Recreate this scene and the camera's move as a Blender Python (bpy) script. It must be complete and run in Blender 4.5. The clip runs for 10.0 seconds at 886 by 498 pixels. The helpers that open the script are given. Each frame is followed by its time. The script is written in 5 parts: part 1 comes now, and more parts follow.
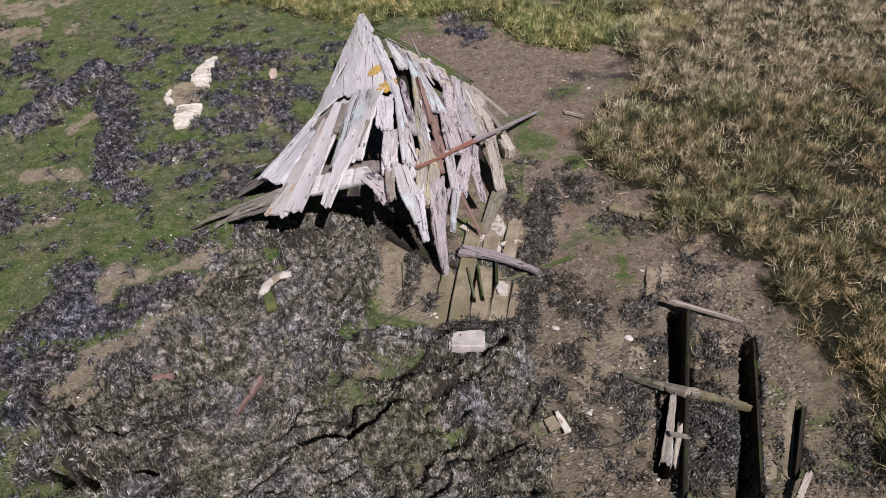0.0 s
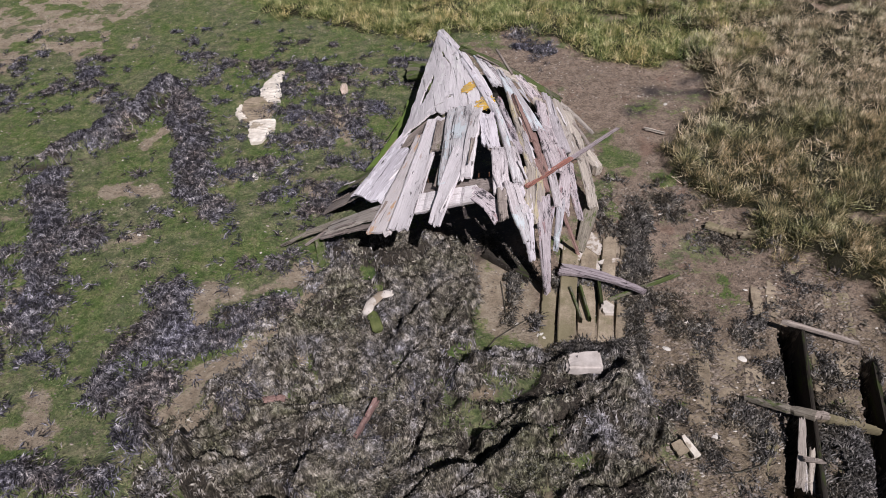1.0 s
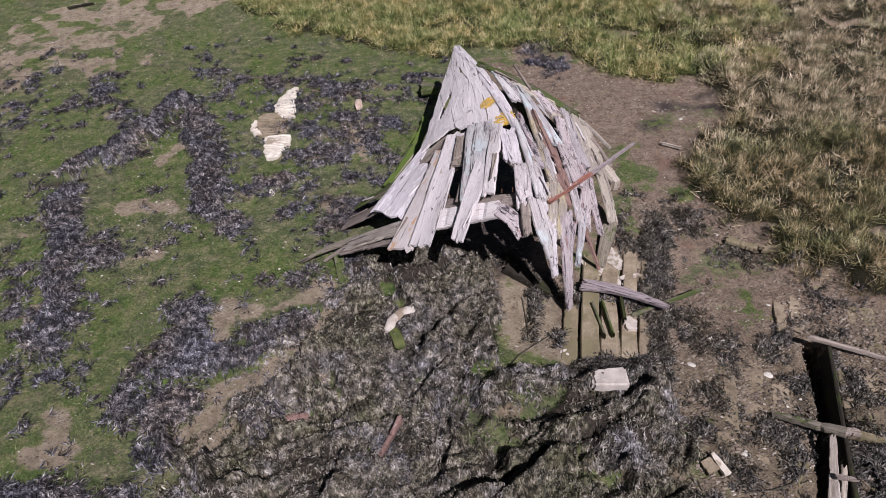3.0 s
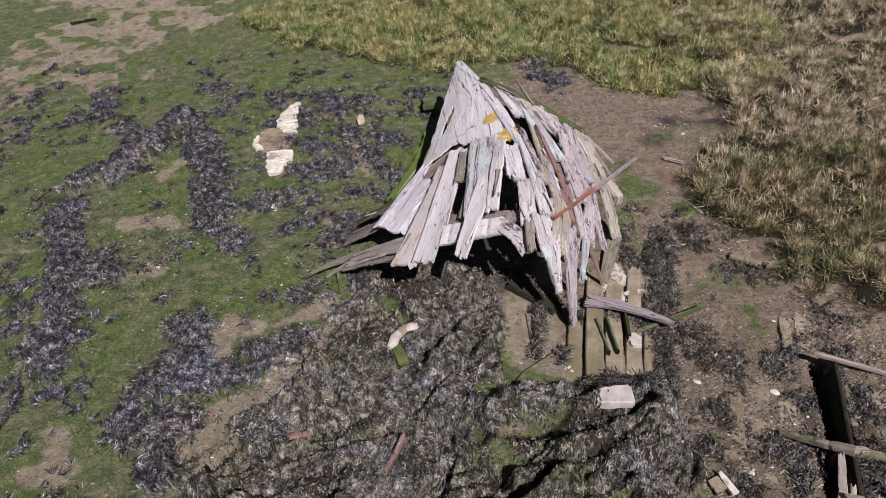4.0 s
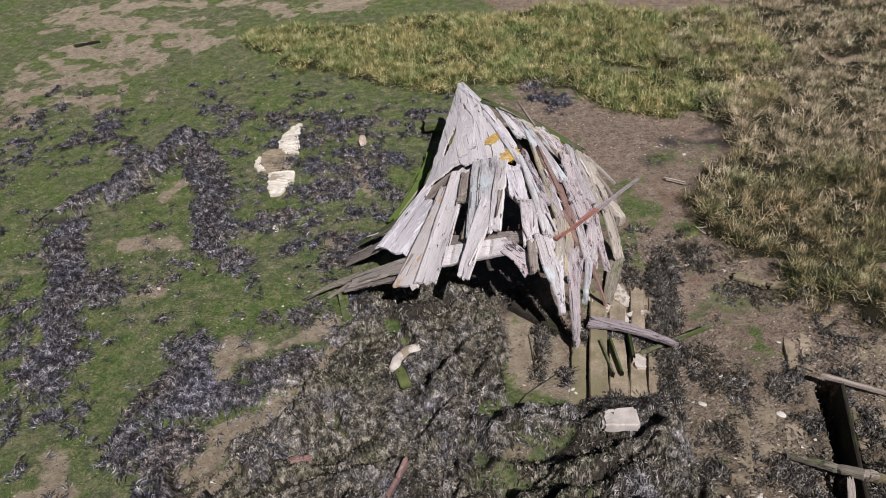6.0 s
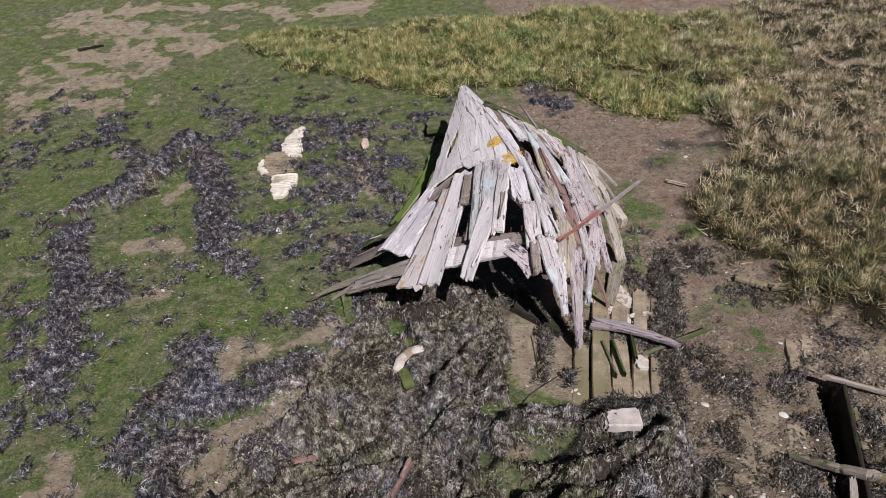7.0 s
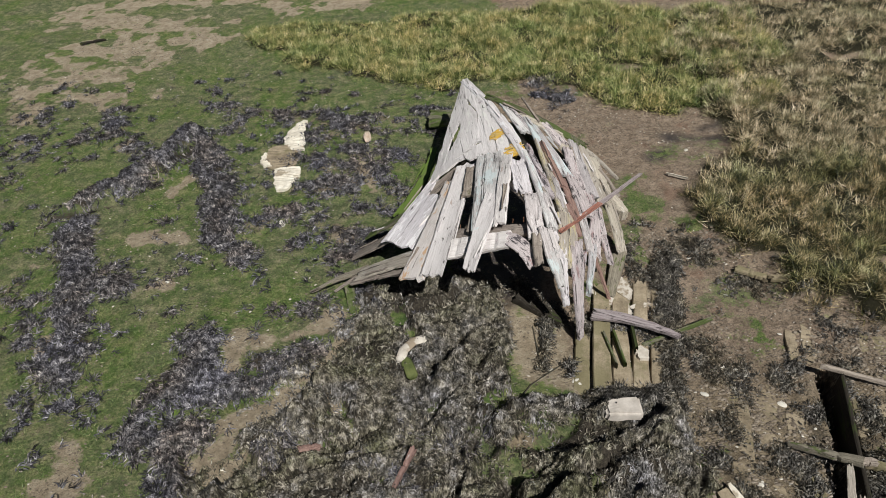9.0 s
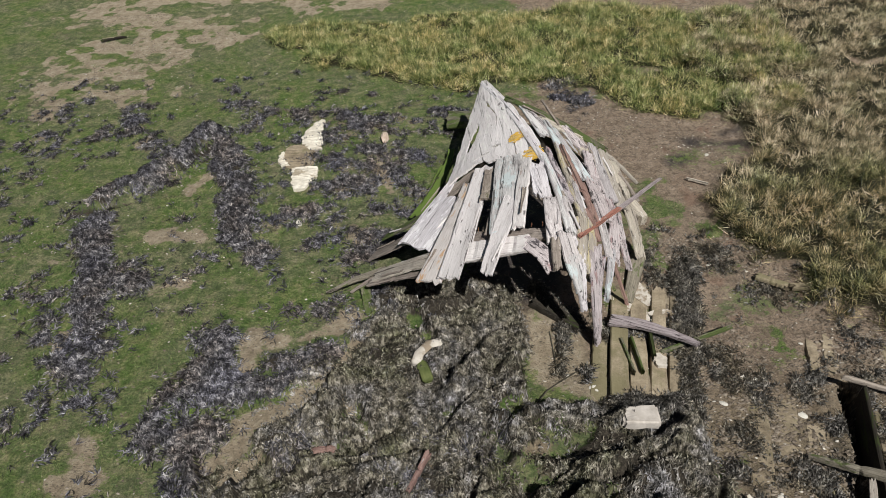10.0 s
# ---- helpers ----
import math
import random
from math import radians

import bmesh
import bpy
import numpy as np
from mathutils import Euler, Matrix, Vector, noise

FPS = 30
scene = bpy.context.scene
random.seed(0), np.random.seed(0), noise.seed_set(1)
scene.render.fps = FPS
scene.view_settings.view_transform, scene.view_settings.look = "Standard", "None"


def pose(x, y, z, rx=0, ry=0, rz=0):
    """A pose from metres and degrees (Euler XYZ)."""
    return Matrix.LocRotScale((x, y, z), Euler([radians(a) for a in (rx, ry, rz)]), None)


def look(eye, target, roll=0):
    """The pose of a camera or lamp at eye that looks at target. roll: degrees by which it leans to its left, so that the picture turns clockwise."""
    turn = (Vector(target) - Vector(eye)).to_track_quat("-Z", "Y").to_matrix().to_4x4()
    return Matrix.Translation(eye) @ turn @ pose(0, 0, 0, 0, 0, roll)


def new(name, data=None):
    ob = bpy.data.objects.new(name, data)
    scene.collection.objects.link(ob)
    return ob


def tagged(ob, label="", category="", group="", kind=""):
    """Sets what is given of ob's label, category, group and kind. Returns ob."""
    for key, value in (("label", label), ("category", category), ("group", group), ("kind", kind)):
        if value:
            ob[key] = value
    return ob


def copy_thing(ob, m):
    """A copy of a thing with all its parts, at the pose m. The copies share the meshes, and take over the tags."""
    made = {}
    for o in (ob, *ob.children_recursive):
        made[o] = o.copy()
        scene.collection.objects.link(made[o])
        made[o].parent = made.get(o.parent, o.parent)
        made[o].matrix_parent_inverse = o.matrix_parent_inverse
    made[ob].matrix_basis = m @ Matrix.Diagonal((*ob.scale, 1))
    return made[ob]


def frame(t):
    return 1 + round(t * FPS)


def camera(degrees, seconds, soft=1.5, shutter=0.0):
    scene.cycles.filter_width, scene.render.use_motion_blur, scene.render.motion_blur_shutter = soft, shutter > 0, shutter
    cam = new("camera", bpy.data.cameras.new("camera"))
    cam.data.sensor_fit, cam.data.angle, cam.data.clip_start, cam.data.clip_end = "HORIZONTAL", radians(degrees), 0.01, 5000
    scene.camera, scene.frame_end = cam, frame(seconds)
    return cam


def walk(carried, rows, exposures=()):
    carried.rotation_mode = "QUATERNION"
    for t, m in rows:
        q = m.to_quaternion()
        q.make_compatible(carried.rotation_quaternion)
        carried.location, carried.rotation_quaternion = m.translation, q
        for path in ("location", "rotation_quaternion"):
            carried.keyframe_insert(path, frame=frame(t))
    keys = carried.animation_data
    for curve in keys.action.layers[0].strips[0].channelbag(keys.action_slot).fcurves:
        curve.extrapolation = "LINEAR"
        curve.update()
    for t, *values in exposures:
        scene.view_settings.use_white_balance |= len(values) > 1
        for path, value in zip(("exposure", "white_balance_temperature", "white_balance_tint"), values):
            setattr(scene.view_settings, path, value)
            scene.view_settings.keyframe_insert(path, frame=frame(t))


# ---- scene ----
cam = camera(66.0, 10.0, soft=0.75)
METRES, EYE, TILT, LEAN, TURN = 1.5724, 4.93, -45.7, 3.05, 0.0
START = (-0.0637, 0.0052, 0.0046)
ROWS = [
    (0.0, 0.0, 0.0, 0.0, -0.0, 0.0, -0.0),
    (0.5, -0.4775, 0.0261, 0.029, -0.14, 0.47, -0.04),
    (1.0, -0.6377, 0.0481, 0.0538, -0.19, 0.84, -0.07),
    (1.5, -0.6965, 0.0524, 0.0617, -0.21, 1.02, -0.05),
    (2.0, -0.7302, 0.0547, 0.0548, -0.21, 1.14, -0.01),
    (2.5, -0.7515, 0.0595, 0.0556, -0.22, 1.52, 0.04),
    (4.0, -0.7911, 0.0849, 0.0891, -0.24, 3.04, 0.16),
    (4.5, -0.7751, 0.0929, 0.0915, -0.26, 3.5, 0.17),
    (5.0, -0.7863, 0.0997, 0.0956, -0.25, 3.94, 0.2),
    (5.5, -0.7956, 0.1039, 0.0955, -0.25, 4.37, 0.21),
    (7.0, -0.8198, 0.0832, 0.0776, -0.18, 5.08, 0.25),
    (7.5, -0.8211, 0.0673, 0.0599, -0.17, 4.98, 0.25),
    (8.0, -0.8196, 0.0573, 0.0539, -0.16, 4.88, 0.25),
    (8.5, -0.8199, 0.0477, 0.0471, -0.16, 4.78, 0.26),
    (9.0, -0.8325, 0.0467, 0.0509, -0.15, 4.7, 0.24),
    (9.5, -0.8426, 0.0548, 0.0608, 0.06, 4.67, 0.04),
    (10.0, -0.8601, 0.0681, 0.0717, 0.85, 4.66, -0.75),
]
EXPOSURES = [(0.0, -0.18, 6250, 17), (2.5, -0.18, 6220, 22), (4.0, -0.18, 6280, 19), (5.0, -0.18, 6380, 14), (7.0, -0.18, 6320, 17), (8.0, -0.18, 6320, 17), (8.4, -0.18, 6560, 5), (10.0, -0.18, 6540, 6)]
walk(cam, [(t, pose(0, 0, EYE, TILT, LEAN, TURN) @ pose(START[0] + METRES * x, START[1] + METRES * y, START[2] + METRES * z, 90 + pitch, roll, yaw)) for t, x, y, z, yaw, pitch, roll in ROWS], EXPOSURES)

# ---- world and sun ----
SUN_FROM = Vector((0.36, -0.70, 1.0)).normalized()
world = bpy.data.worlds.new("sky")
scene.world = world
world.use_nodes = True
sky = world.node_tree.nodes.new("ShaderNodeTexSky")
sky.sky_type, sky.sun_disc = "NISHITA", False
sky.sun_elevation, sky.sun_rotation = math.asin(SUN_FROM.z), math.atan2(SUN_FROM.x, SUN_FROM.y)
background = world.node_tree.nodes["Background"]
background.inputs["Strength"].default_value = 0.019
world.node_tree.links.new(sky.outputs[0], background.inputs[0])
sun_data = bpy.data.lights.new("sun", "SUN")
sun_data.energy, sun_data.angle, sun_data.color = 5.0, radians(0.5), (1.0, 0.96, 0.90)
sun = new("sun", sun_data)
sun.matrix_world = look(SUN_FROM * 50, (0, 0, 0))


# ---- materials ----
class Nodes:
    """A small hand for building a node material."""

    def __init__(self, name):
        self.mat = bpy.data.materials.new(name)
        self.mat.use_nodes = True
        self.tree = self.mat.node_tree
        self.shader = self.tree.nodes["Principled BSDF"]

    def node(self, kind, **inputs):
        n = self.tree.nodes.new(kind)
        for key, value in inputs.items():
            n.inputs[key.replace("_", " ")].default_value = value
        return n

    def link(self, a, b):
        self.tree.links.new(a, b)

    def coords(self, scale, world_space=False):
        tc = self.node("ShaderNodeTexCoord")
        mp = self.node("ShaderNodeMapping")
        mp.inputs["Scale"].default_value = scale
        if world_space:
            geo = self.node("ShaderNodeNewGeometry")
            self.link(geo.outputs["Position"], mp.inputs["Vector"])
        else:
            info = self.node("ShaderNodeObjectInfo")
            mul = self.node("ShaderNodeMath")
            mul.operation = "MULTIPLY"
            mul.inputs[1].default_value = 37.0
            self.link(info.outputs["Random"], mul.inputs[0])
            add = self.node("ShaderNodeVectorMath")
            self.link(tc.outputs["Object"], add.inputs[0])
            self.link(mul.outputs[0], add.inputs[1])
            self.link(add.outputs[0], mp.inputs["Vector"])
        return mp.outputs[0]

    def noise(self, scale, size=(1, 1, 1), detail=5.0, rough=0.6, world_space=False):
        n = self.node("ShaderNodeTexNoise", Scale=scale, Detail=detail, Roughness=rough)
        self.link(self.coords(size, world_space), n.inputs["Vector"])
        return n.outputs["Fac"]

    def ramp(self, fac, *stops):
        r = self.node("ShaderNodeValToRGB")
        e = r.color_ramp.elements
        while len(e) < len(stops):
            e.new(0.5)
        for el, (pos, col) in zip(e, stops):
            el.position = pos
            el.color = (*col, 1) if len(col) == 3 else col
        self.link(fac, r.inputs[0])
        return r.outputs[0]

    def mask(self, fac, lo, hi):
        m = self.node("ShaderNodeMapRange")
        m.inputs["From Min"].default_value, m.inputs["From Max"].default_value = lo, hi
        self.link(fac, m.inputs["Value"])
        return m.outputs[0]

    def math(self, op, a, b):
        m = self.node("ShaderNodeMath")
        m.operation = op
        for i, v in enumerate((a, b)):
            if isinstance(v, (int, float)):
                m.inputs[i].default_value = v
            else:
                self.link(v, m.inputs[i])
        return m.outputs[0]

    def mix(self, fac, a, b, mode="MIX"):
        m = self.node("ShaderNodeMix")
        m.data_type, m.blend_type = "RGBA", mode
        for sock, v in ((m.inputs[0], fac), (m.inputs[6], a), (m.inputs[7], b)):
            if isinstance(v, (int, float)):
                sock.default_value = v
            elif isinstance(v, tuple):
                sock.default_value = (*v, 1)
            else:
                self.link(v, sock)
        return m.outputs[2]

    def attr(self, name):
        a = self.node("ShaderNodeAttribute")
        a.attribute_name = name
        return a.outputs["Fac"]

    def done(self, colour, rough=0.8, bump=None, strength=0.4, distance=0.01, spec=0.3):
        s = self.shader
        if isinstance(colour, tuple):
            s.inputs["Base Color"].default_value = (*colour, 1)
        else:
            self.link(colour, s.inputs["Base Color"])
        if isinstance(rough, (int, float)):
            s.inputs["Roughness"].default_value = rough
        else:
            self.link(rough, s.inputs["Roughness"])
        s.inputs["Specular IOR Level"].default_value = spec
        if bump is not None:
            b = self.node("ShaderNodeBump", Strength=strength, Distance=distance)
            self.link(bump, b.inputs["Height"])
            self.link(b.outputs[0], s.inputs["Normal"])
        return self.mat


def wood(name, pale, mid, dark, patch=None, patch_at=0.55, second=None, second_at=0.6, worn=1.0):
    """Weathered board: grain along its own x, blotches, and patches of paint, lichen or slime."""
    n = Nodes(name)
    fine = n.noise(16.0, (0.22, 5.0, 5.0), 9.0, 0.8)
    broad = n.noise(3.2, (0.6, 2.4, 2.4), 7.0, 0.7)
    col = n.ramp(fine, (0.30, dark), (0.42, mid), (0.56, pale))
    blot = n.ramp(broad, (0.30, (0.50, 0.48, 0.48)), (0.42, (0.88, 0.86, 0.86)), (0.55, (1.0, 1.0, 1.0)), (0.72, (1.12, 1.11, 1.10)))
    col = n.mix(0.9 * worn, col, blot, "MULTIPLY")
    info = n.node("ShaderNodeObjectInfo")
    col = n.mix(1.0, col, n.ramp(info.outputs["Random"], (0.0, (0.86, 0.85, 0.87)), (0.5, (1.03, 1.02, 1.01)), (1.0, (1.16, 1.14, 1.12))), "MULTIPLY")
    if patch:
        p = n.mask(n.noise(5.0, (0.6, 2.2, 2.2), 8.0, 0.7), patch_at, patch_at + 0.04)
        col = n.mix(n.math("MULTIPLY", p, 0.85), col, patch)
    if second:
        p = n.mask(n.noise(7.5, (0.7, 2.0, 2.0), 8.0, 0.75), second_at, second_at + 0.04)
        col = n.mix(n.math("MULTIPLY", p, 0.9), col, second)
    fleck = n.mask(n.noise(13.0, (0.55, 1.9, 1.9), 7.0, 0.75), 0.585, 0.65)
    col = n.mix(n.math("MULTIPLY", fleck, 0.62 * worn), col, n.mix(1.0, dark, (0.55, 0.52, 0.54), "MULTIPLY"))
    crack = n.mask(n.noise(5.0, (0.10, 6.0, 6.0), 6.0, 0.7), 0.60, 0.635)
    knot = n.mask(n.noise(9.0, (0.8, 2.0, 2.0), 3.0, 0.5), 0.70, 0.74)
    crack = n.math("MAXIMUM", crack, knot)
    col = n.mix(n.math("MULTIPLY", crack, 0.80), col, (0.03, 0.026, 0.026))
    height = n.math("SUBTRACT", fine, n.math("MULTIPLY", crack, 0.9))
    return n.done(col, 0.82, height, 0.9, 0.014, 0.25)


WOOD = {
    "grey": wood("weathered_grey_wood", (0.75, 0.725, 0.785), (0.58, 0.555, 0.605), (0.25, 0.225, 0.24), (0.90, 0.88, 0.933), 0.55, (0.05, 0.045, 0.05), 0.615, worn=0.55),
    "ash": wood("ashen_wood", (0.66, 0.625, 0.655), (0.45, 0.42, 0.44), (0.15, 0.13, 0.14), (0.78, 0.75, 0.77), 0.58, (0.05, 0.045, 0.05), 0.60),
    "pale": wood("bleached_wood", (0.82, 0.79, 0.815), (0.69, 0.655, 0.675), (0.33, 0.285, 0.285), (0.52, 0.40, 0.371), 0.64, (0.12, 0.10, 0.10), 0.72, worn=0.55),
    "stain": wood("rust_stained_wood", (0.83, 0.79, 0.78), (0.71, 0.66, 0.63), (0.38, 0.30, 0.255), (0.60, 0.36, 0.19), 0.535, worn=0.55),
    "blue": wood("flaking_blue_paint", (0.72, 0.71, 0.73), (0.50, 0.49, 0.52), (0.17, 0.16, 0.17), (0.66, 0.74, 0.78), 0.52, (0.035, 0.035, 0.045), 0.63),
    "sheet": wood("silvered_sheet", (0.785, 0.76, 0.80), (0.685, 0.66, 0.695), (0.46, 0.435, 0.45), (0.90, 0.88, 0.88), 0.57, (0.62, 0.42, 0.14), 0.70, worn=0.55),
    "beige": wood("beige_weathered_wood", (0.60, 0.55, 0.49), (0.42, 0.38, 0.33), (0.14, 0.12, 0.105), (0.72, 0.69, 0.68), 0.60, (0.07, 0.06, 0.06), 0.66),
    "lichen": wood("lichen_wood", (0.74, 0.54, 0.22), (0.62, 0.42, 0.14), (0.34, 0.24, 0.12), (0.78, 0.48, 0.07), 0.42, (0.74, 0.70, 0.66), 0.56, worn=0.4),
    "yellow": wood("yellowed_wood", (0.60, 0.55, 0.48), (0.38, 0.34, 0.30), (0.11, 0.095, 0.085), (0.60, 0.52, 0.32), 0.51, (0.06, 0.05, 0.055), 0.58),
    "pink": wood("pinkish_wood", (0.66, 0.605, 0.64), (0.42, 0.37, 0.395), (0.10, 0.08, 0.086), (0.38, 0.24, 0.25), 0.57, (0.04, 0.035, 0.045), 0.55),
    "rust": wood("red_brown_wood", (0.40, 0.27, 0.24), (0.25, 0.155, 0.14), (0.09, 0.055, 0.05), (0.55, 0.50, 0.50), 0.62),
    "rot": wood("rotten_wood", (0.42, 0.37, 0.33), (0.26, 0.22, 0.20), (0.08, 0.065, 0.06), (0.16, 0.15, 0.08), 0.62),
    "algae": wood("slimy_green_wood", (0.21, 0.20, 0.15), (0.12, 0.12, 0.085), (0.05, 0.05, 0.03), (0.085, 0.125, 0.03), 0.47),
    "slime": wood("bright_green_slime", (0.20, 0.21, 0.12), (0.13, 0.16, 0.06), (0.06, 0.08, 0.03), (0.12, 0.19, 0.035), 0.36),
    "moss": wood("half_slimed_wood", (0.33, 0.30, 0.25), (0.20, 0.18, 0.145), (0.07, 0.06, 0.05), (0.10, 0.135, 0.04), 0.56),
    "drift": wood("purple_driftwood", (0.46, 0.41, 0.43), (0.27, 0.23, 0.25), (0.10, 0.08, 0.085), (0.62, 0.57, 0.56), 0.62),
    # wet timber's own black, also given to timbers darkened in place of shade
    "black": wood("black_wet_and_shaded_timber", (0.042, 0.036, 0.030), (0.026, 0.023, 0.019), (0.012, 0.011, 0.010), (0.045, 0.060, 0.018), 0.54, (0.12, 0.045, 0.028), 0.70),
}


def ground_material():
    n = Nodes("tidal_flat")
    big = n.noise(1.1, (1, 1, 1), 6.0, 0.65, True)
    mid = n.noise(7.0, (1, 1, 1), 8.0, 0.75, True)
    fine = n.noise(42.0, (1, 1, 1), 6.0, 0.8, True)
    speck = n.noise(95.0, (1, 1, 1), 3.0, 0.7, True)
    mud = n.ramp(mid, (0.30, (0.15, 0.115, 0.08)), (0.47, (0.26, 0.21, 0.15)), (0.62, (0.37, 0.305, 0.225)))
    mud = n.mix(0.75, mud, n.ramp(fine, (0.32, (0.30, 0.28, 0.27)), (0.50, (0.98, 0.98, 0.98)), (0.66, (1.45, 1.38, 1.30))), "MULTIPLY")
    red = n.ramp(mid, (0.30, (0.185, 0.14, 0.108)), (0.48, (0.315, 0.245, 0.19)), (0.66, (0.45, 0.36, 0.29)))
    red = n.mix(0.75, red, n.ramp(fine, (0.32, (0.30, 0.28, 0.27)), (0.50, (0.98, 0.98, 0.98)), (0.66, (1.45, 1.38, 1.30))), "MULTIPLY")
    clod = n.noise(15.0, (1, 1, 1), 7.0, 0.7, True)
    red = n.mix(n.math("MULTIPLY", n.mask(clod, 0.54, 0.60), 0.65), red, (0.115, 0.088, 0.068))
    red = n.mix(n.math("MULTIPLY", n.mask(n.noise(2.1, (1, 1, 1), 5.0, 0.6, True), 0.56, 0.66), 0.45), red, (0.30, 0.17, 0.125))
    mud = n.mix(n.attr("red"), mud, red)
    mud = n.mix(n.math("MULTIPLY", n.attr("dry"), 0.60), mud, n.ramp(mid, (0.30, (0.25, 0.20, 0.145)), (0.50, (0.47, 0.39, 0.295)), (0.66, (0.60, 0.525, 0.425))))
    # wet mud of the puddles, also used to paint shade under the wreck
    wet_shade = n.ramp(mid, (0.35, (0.05, 0.042, 0.043)), (0.65, (0.11, 0.093, 0.09)))
    mud = n.mix(n.attr("wet_shade"), mud, wet_shade)
    mud = n.mix(n.mask(speck, 0.70, 0.74), mud, (0.55, 0.49, 0.42))
    green = n.ramp(mid, (0.30, (0.050, 0.094, 0.023)), (0.44, (0.100, 0.162, 0.043)), (0.56, (0.18, 0.212, 0.082)), (0.68, (0.35, 0.315, 0.185)))
    dull = n.ramp(mid, (0.32, (0.066, 0.088, 0.041)), (0.48, (0.140, 0.163, 0.084)), (0.62, (0.295, 0.28, 0.172)))
    green = n.mix(n.mask(big, 0.42, 0.58), green, dull)
    green = n.mix(n.math("MULTIPLY", n.mask(n.noise(2.3, (1, 1, 1), 9.0, 0.75, True), 0.54, 0.64), 0.75), green, n.ramp(fine, (0.34, (0.08, 0.075, 0.05)), (0.55, (0.20, 0.18, 0.12)), (0.70, (0.33, 0.29, 0.21))))
    green = n.mix(0.85, green, n.ramp(fine, (0.32, (0.24, 0.25, 0.24)), (0.50, (1.0, 1.0, 1.0)), (0.66, (1.7, 1.62, 1.55))), "MULTIPLY")
    weed = n.ramp(fine, (0.34, (0.014, 0.012, 0.010)), (0.52, (0.060, 0.050, 0.040)), (0.70, (0.17, 0.145, 0.115)))
    # soil under the grass, near black to include the shade between blades
    shaded_soil = n.ramp(fine, (0.3, (0.010, 0.010, 0.005)), (0.7, (0.042, 0.038, 0.018)))
    edge = n.math("MULTIPLY", n.math("SUBTRACT", fine, 0.5), 1.1)
    rag = n.math("MULTIPLY", n.math("SUBTRACT", mid, 0.5), 2.2)
    vein = n.math("MULTIPLY", n.math("SUBTRACT", n.noise(2.7, (1, 1.5, 1), 8.0, 0.72, True), 0.5), 2.6)
    a = n.mask(n.math("ADD", n.attr("algae"), n.math("ADD", vein, n.math("ADD", edge, n.math("MULTIPLY", rag, 0.7)))), 0.40, 0.58)
    w = n.mask(n.math("ADD", n.attr("weed"), n.math("ADD", edge, n.math("MULTIPLY", rag, 0.5))), 0.45, 0.62)
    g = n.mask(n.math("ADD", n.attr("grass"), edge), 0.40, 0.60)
    col = n.mix(a, mud, green)
    col = n.mix(w, col, weed)
    col = n.mix(g, col, shaded_soil)
    height = n.math("ADD", n.math("MULTIPLY", fine, 0.9), n.math("ADD", n.math("MULTIPLY", mid, 1.9), n.math("MULTIPLY", speck, 0.25)))
    rough = n.math("SUBTRACT", 0.82, n.math("MULTIPLY", n.attr("wet_shade"), 0.45))
    return n.done(col, rough, height, 1.0, 0.03, 0.3)


def island_material(name, stops, rough, drifting=0.4, spec=0.4, grain=3.2, tints=()):
    """Many small separate strands: each takes its colour from its own random value, drifting over the place."""
    n = Nodes(name)
    geo = n.node("ShaderNodeNewGeometry")
    drift = n.noise(grain, (1, 1, 1), 4.0, 0.65, True)
    fac = n.math("ADD", n.math("MULTIPLY", geo.outputs["Random Per Island"], 1 - drifting), n.math("MULTIPLY", n.mask(drift, 0.34, 0.66), drifting))
    col = n.ramp(fac, *stops)
    if tints:
        hue = n.noise(1.7, (1, 1, 1), 6.0, 0.7, True)
        col = n.mix(1.0, col, n.ramp(hue, (0.36, tints[0]), (0.50, tints[1]), (0.64, tints[2])), "MULTIPLY")
    return n.done(col, rough, None, spec=spec)


def silted_wood(name, slime_at):
    """Boards under a skin of dried silt: faint grain, mud blotches and green stains."""
    n = Nodes(name)
    grain = n.noise(12.0, (0.30, 6.0, 6.0), 6.0, 0.7)
    blot = n.noise(5.0, (1, 1, 1), 8.0, 0.7, True)
    fine = n.noise(45.0, (1, 1, 1), 5.0, 0.75, True)
    col = n.ramp(blot, (0.32, (0.20, 0.165, 0.125)), (0.48, (0.31, 0.26, 0.195)), (0.64, (0.41, 0.35, 0.27)))
    col = n.mix(0.25, col, n.ramp(grain, (0.34, (0.55, 0.53, 0.50)), (0.52, (1.0, 1.0, 1.0))), "MULTIPLY")
    col = n.mix(0.6, col, n.ramp(fine, (0.32, (0.55, 0.53, 0.50)), (0.52, (1.0, 1.0, 1.0)), (0.7, (1.2, 1.18, 1.15))), "MULTIPLY")
    slime = n.mask(n.noise(3.4, (1, 1, 1), 8.0, 0.7, True), slime_at, slime_at + 0.12)
    col = n.mix(n.math("MULTIPLY", slime, 0.70), col, (0.165, 0.155, 0.085))
    info = n.node("ShaderNodeObjectInfo")
    col = n.mix(1.0, col, n.ramp(info.outputs["Random"], (0.0, (0.90, 0.88, 0.84)), (1.0, (1.12, 1.10, 1.08))), "MULTIPLY")
    return n.done(col, 0.85, n.math("ADD", n.math("MULTIPLY", grain, 0.35), fine), 0.6, 0.012, 0.25)


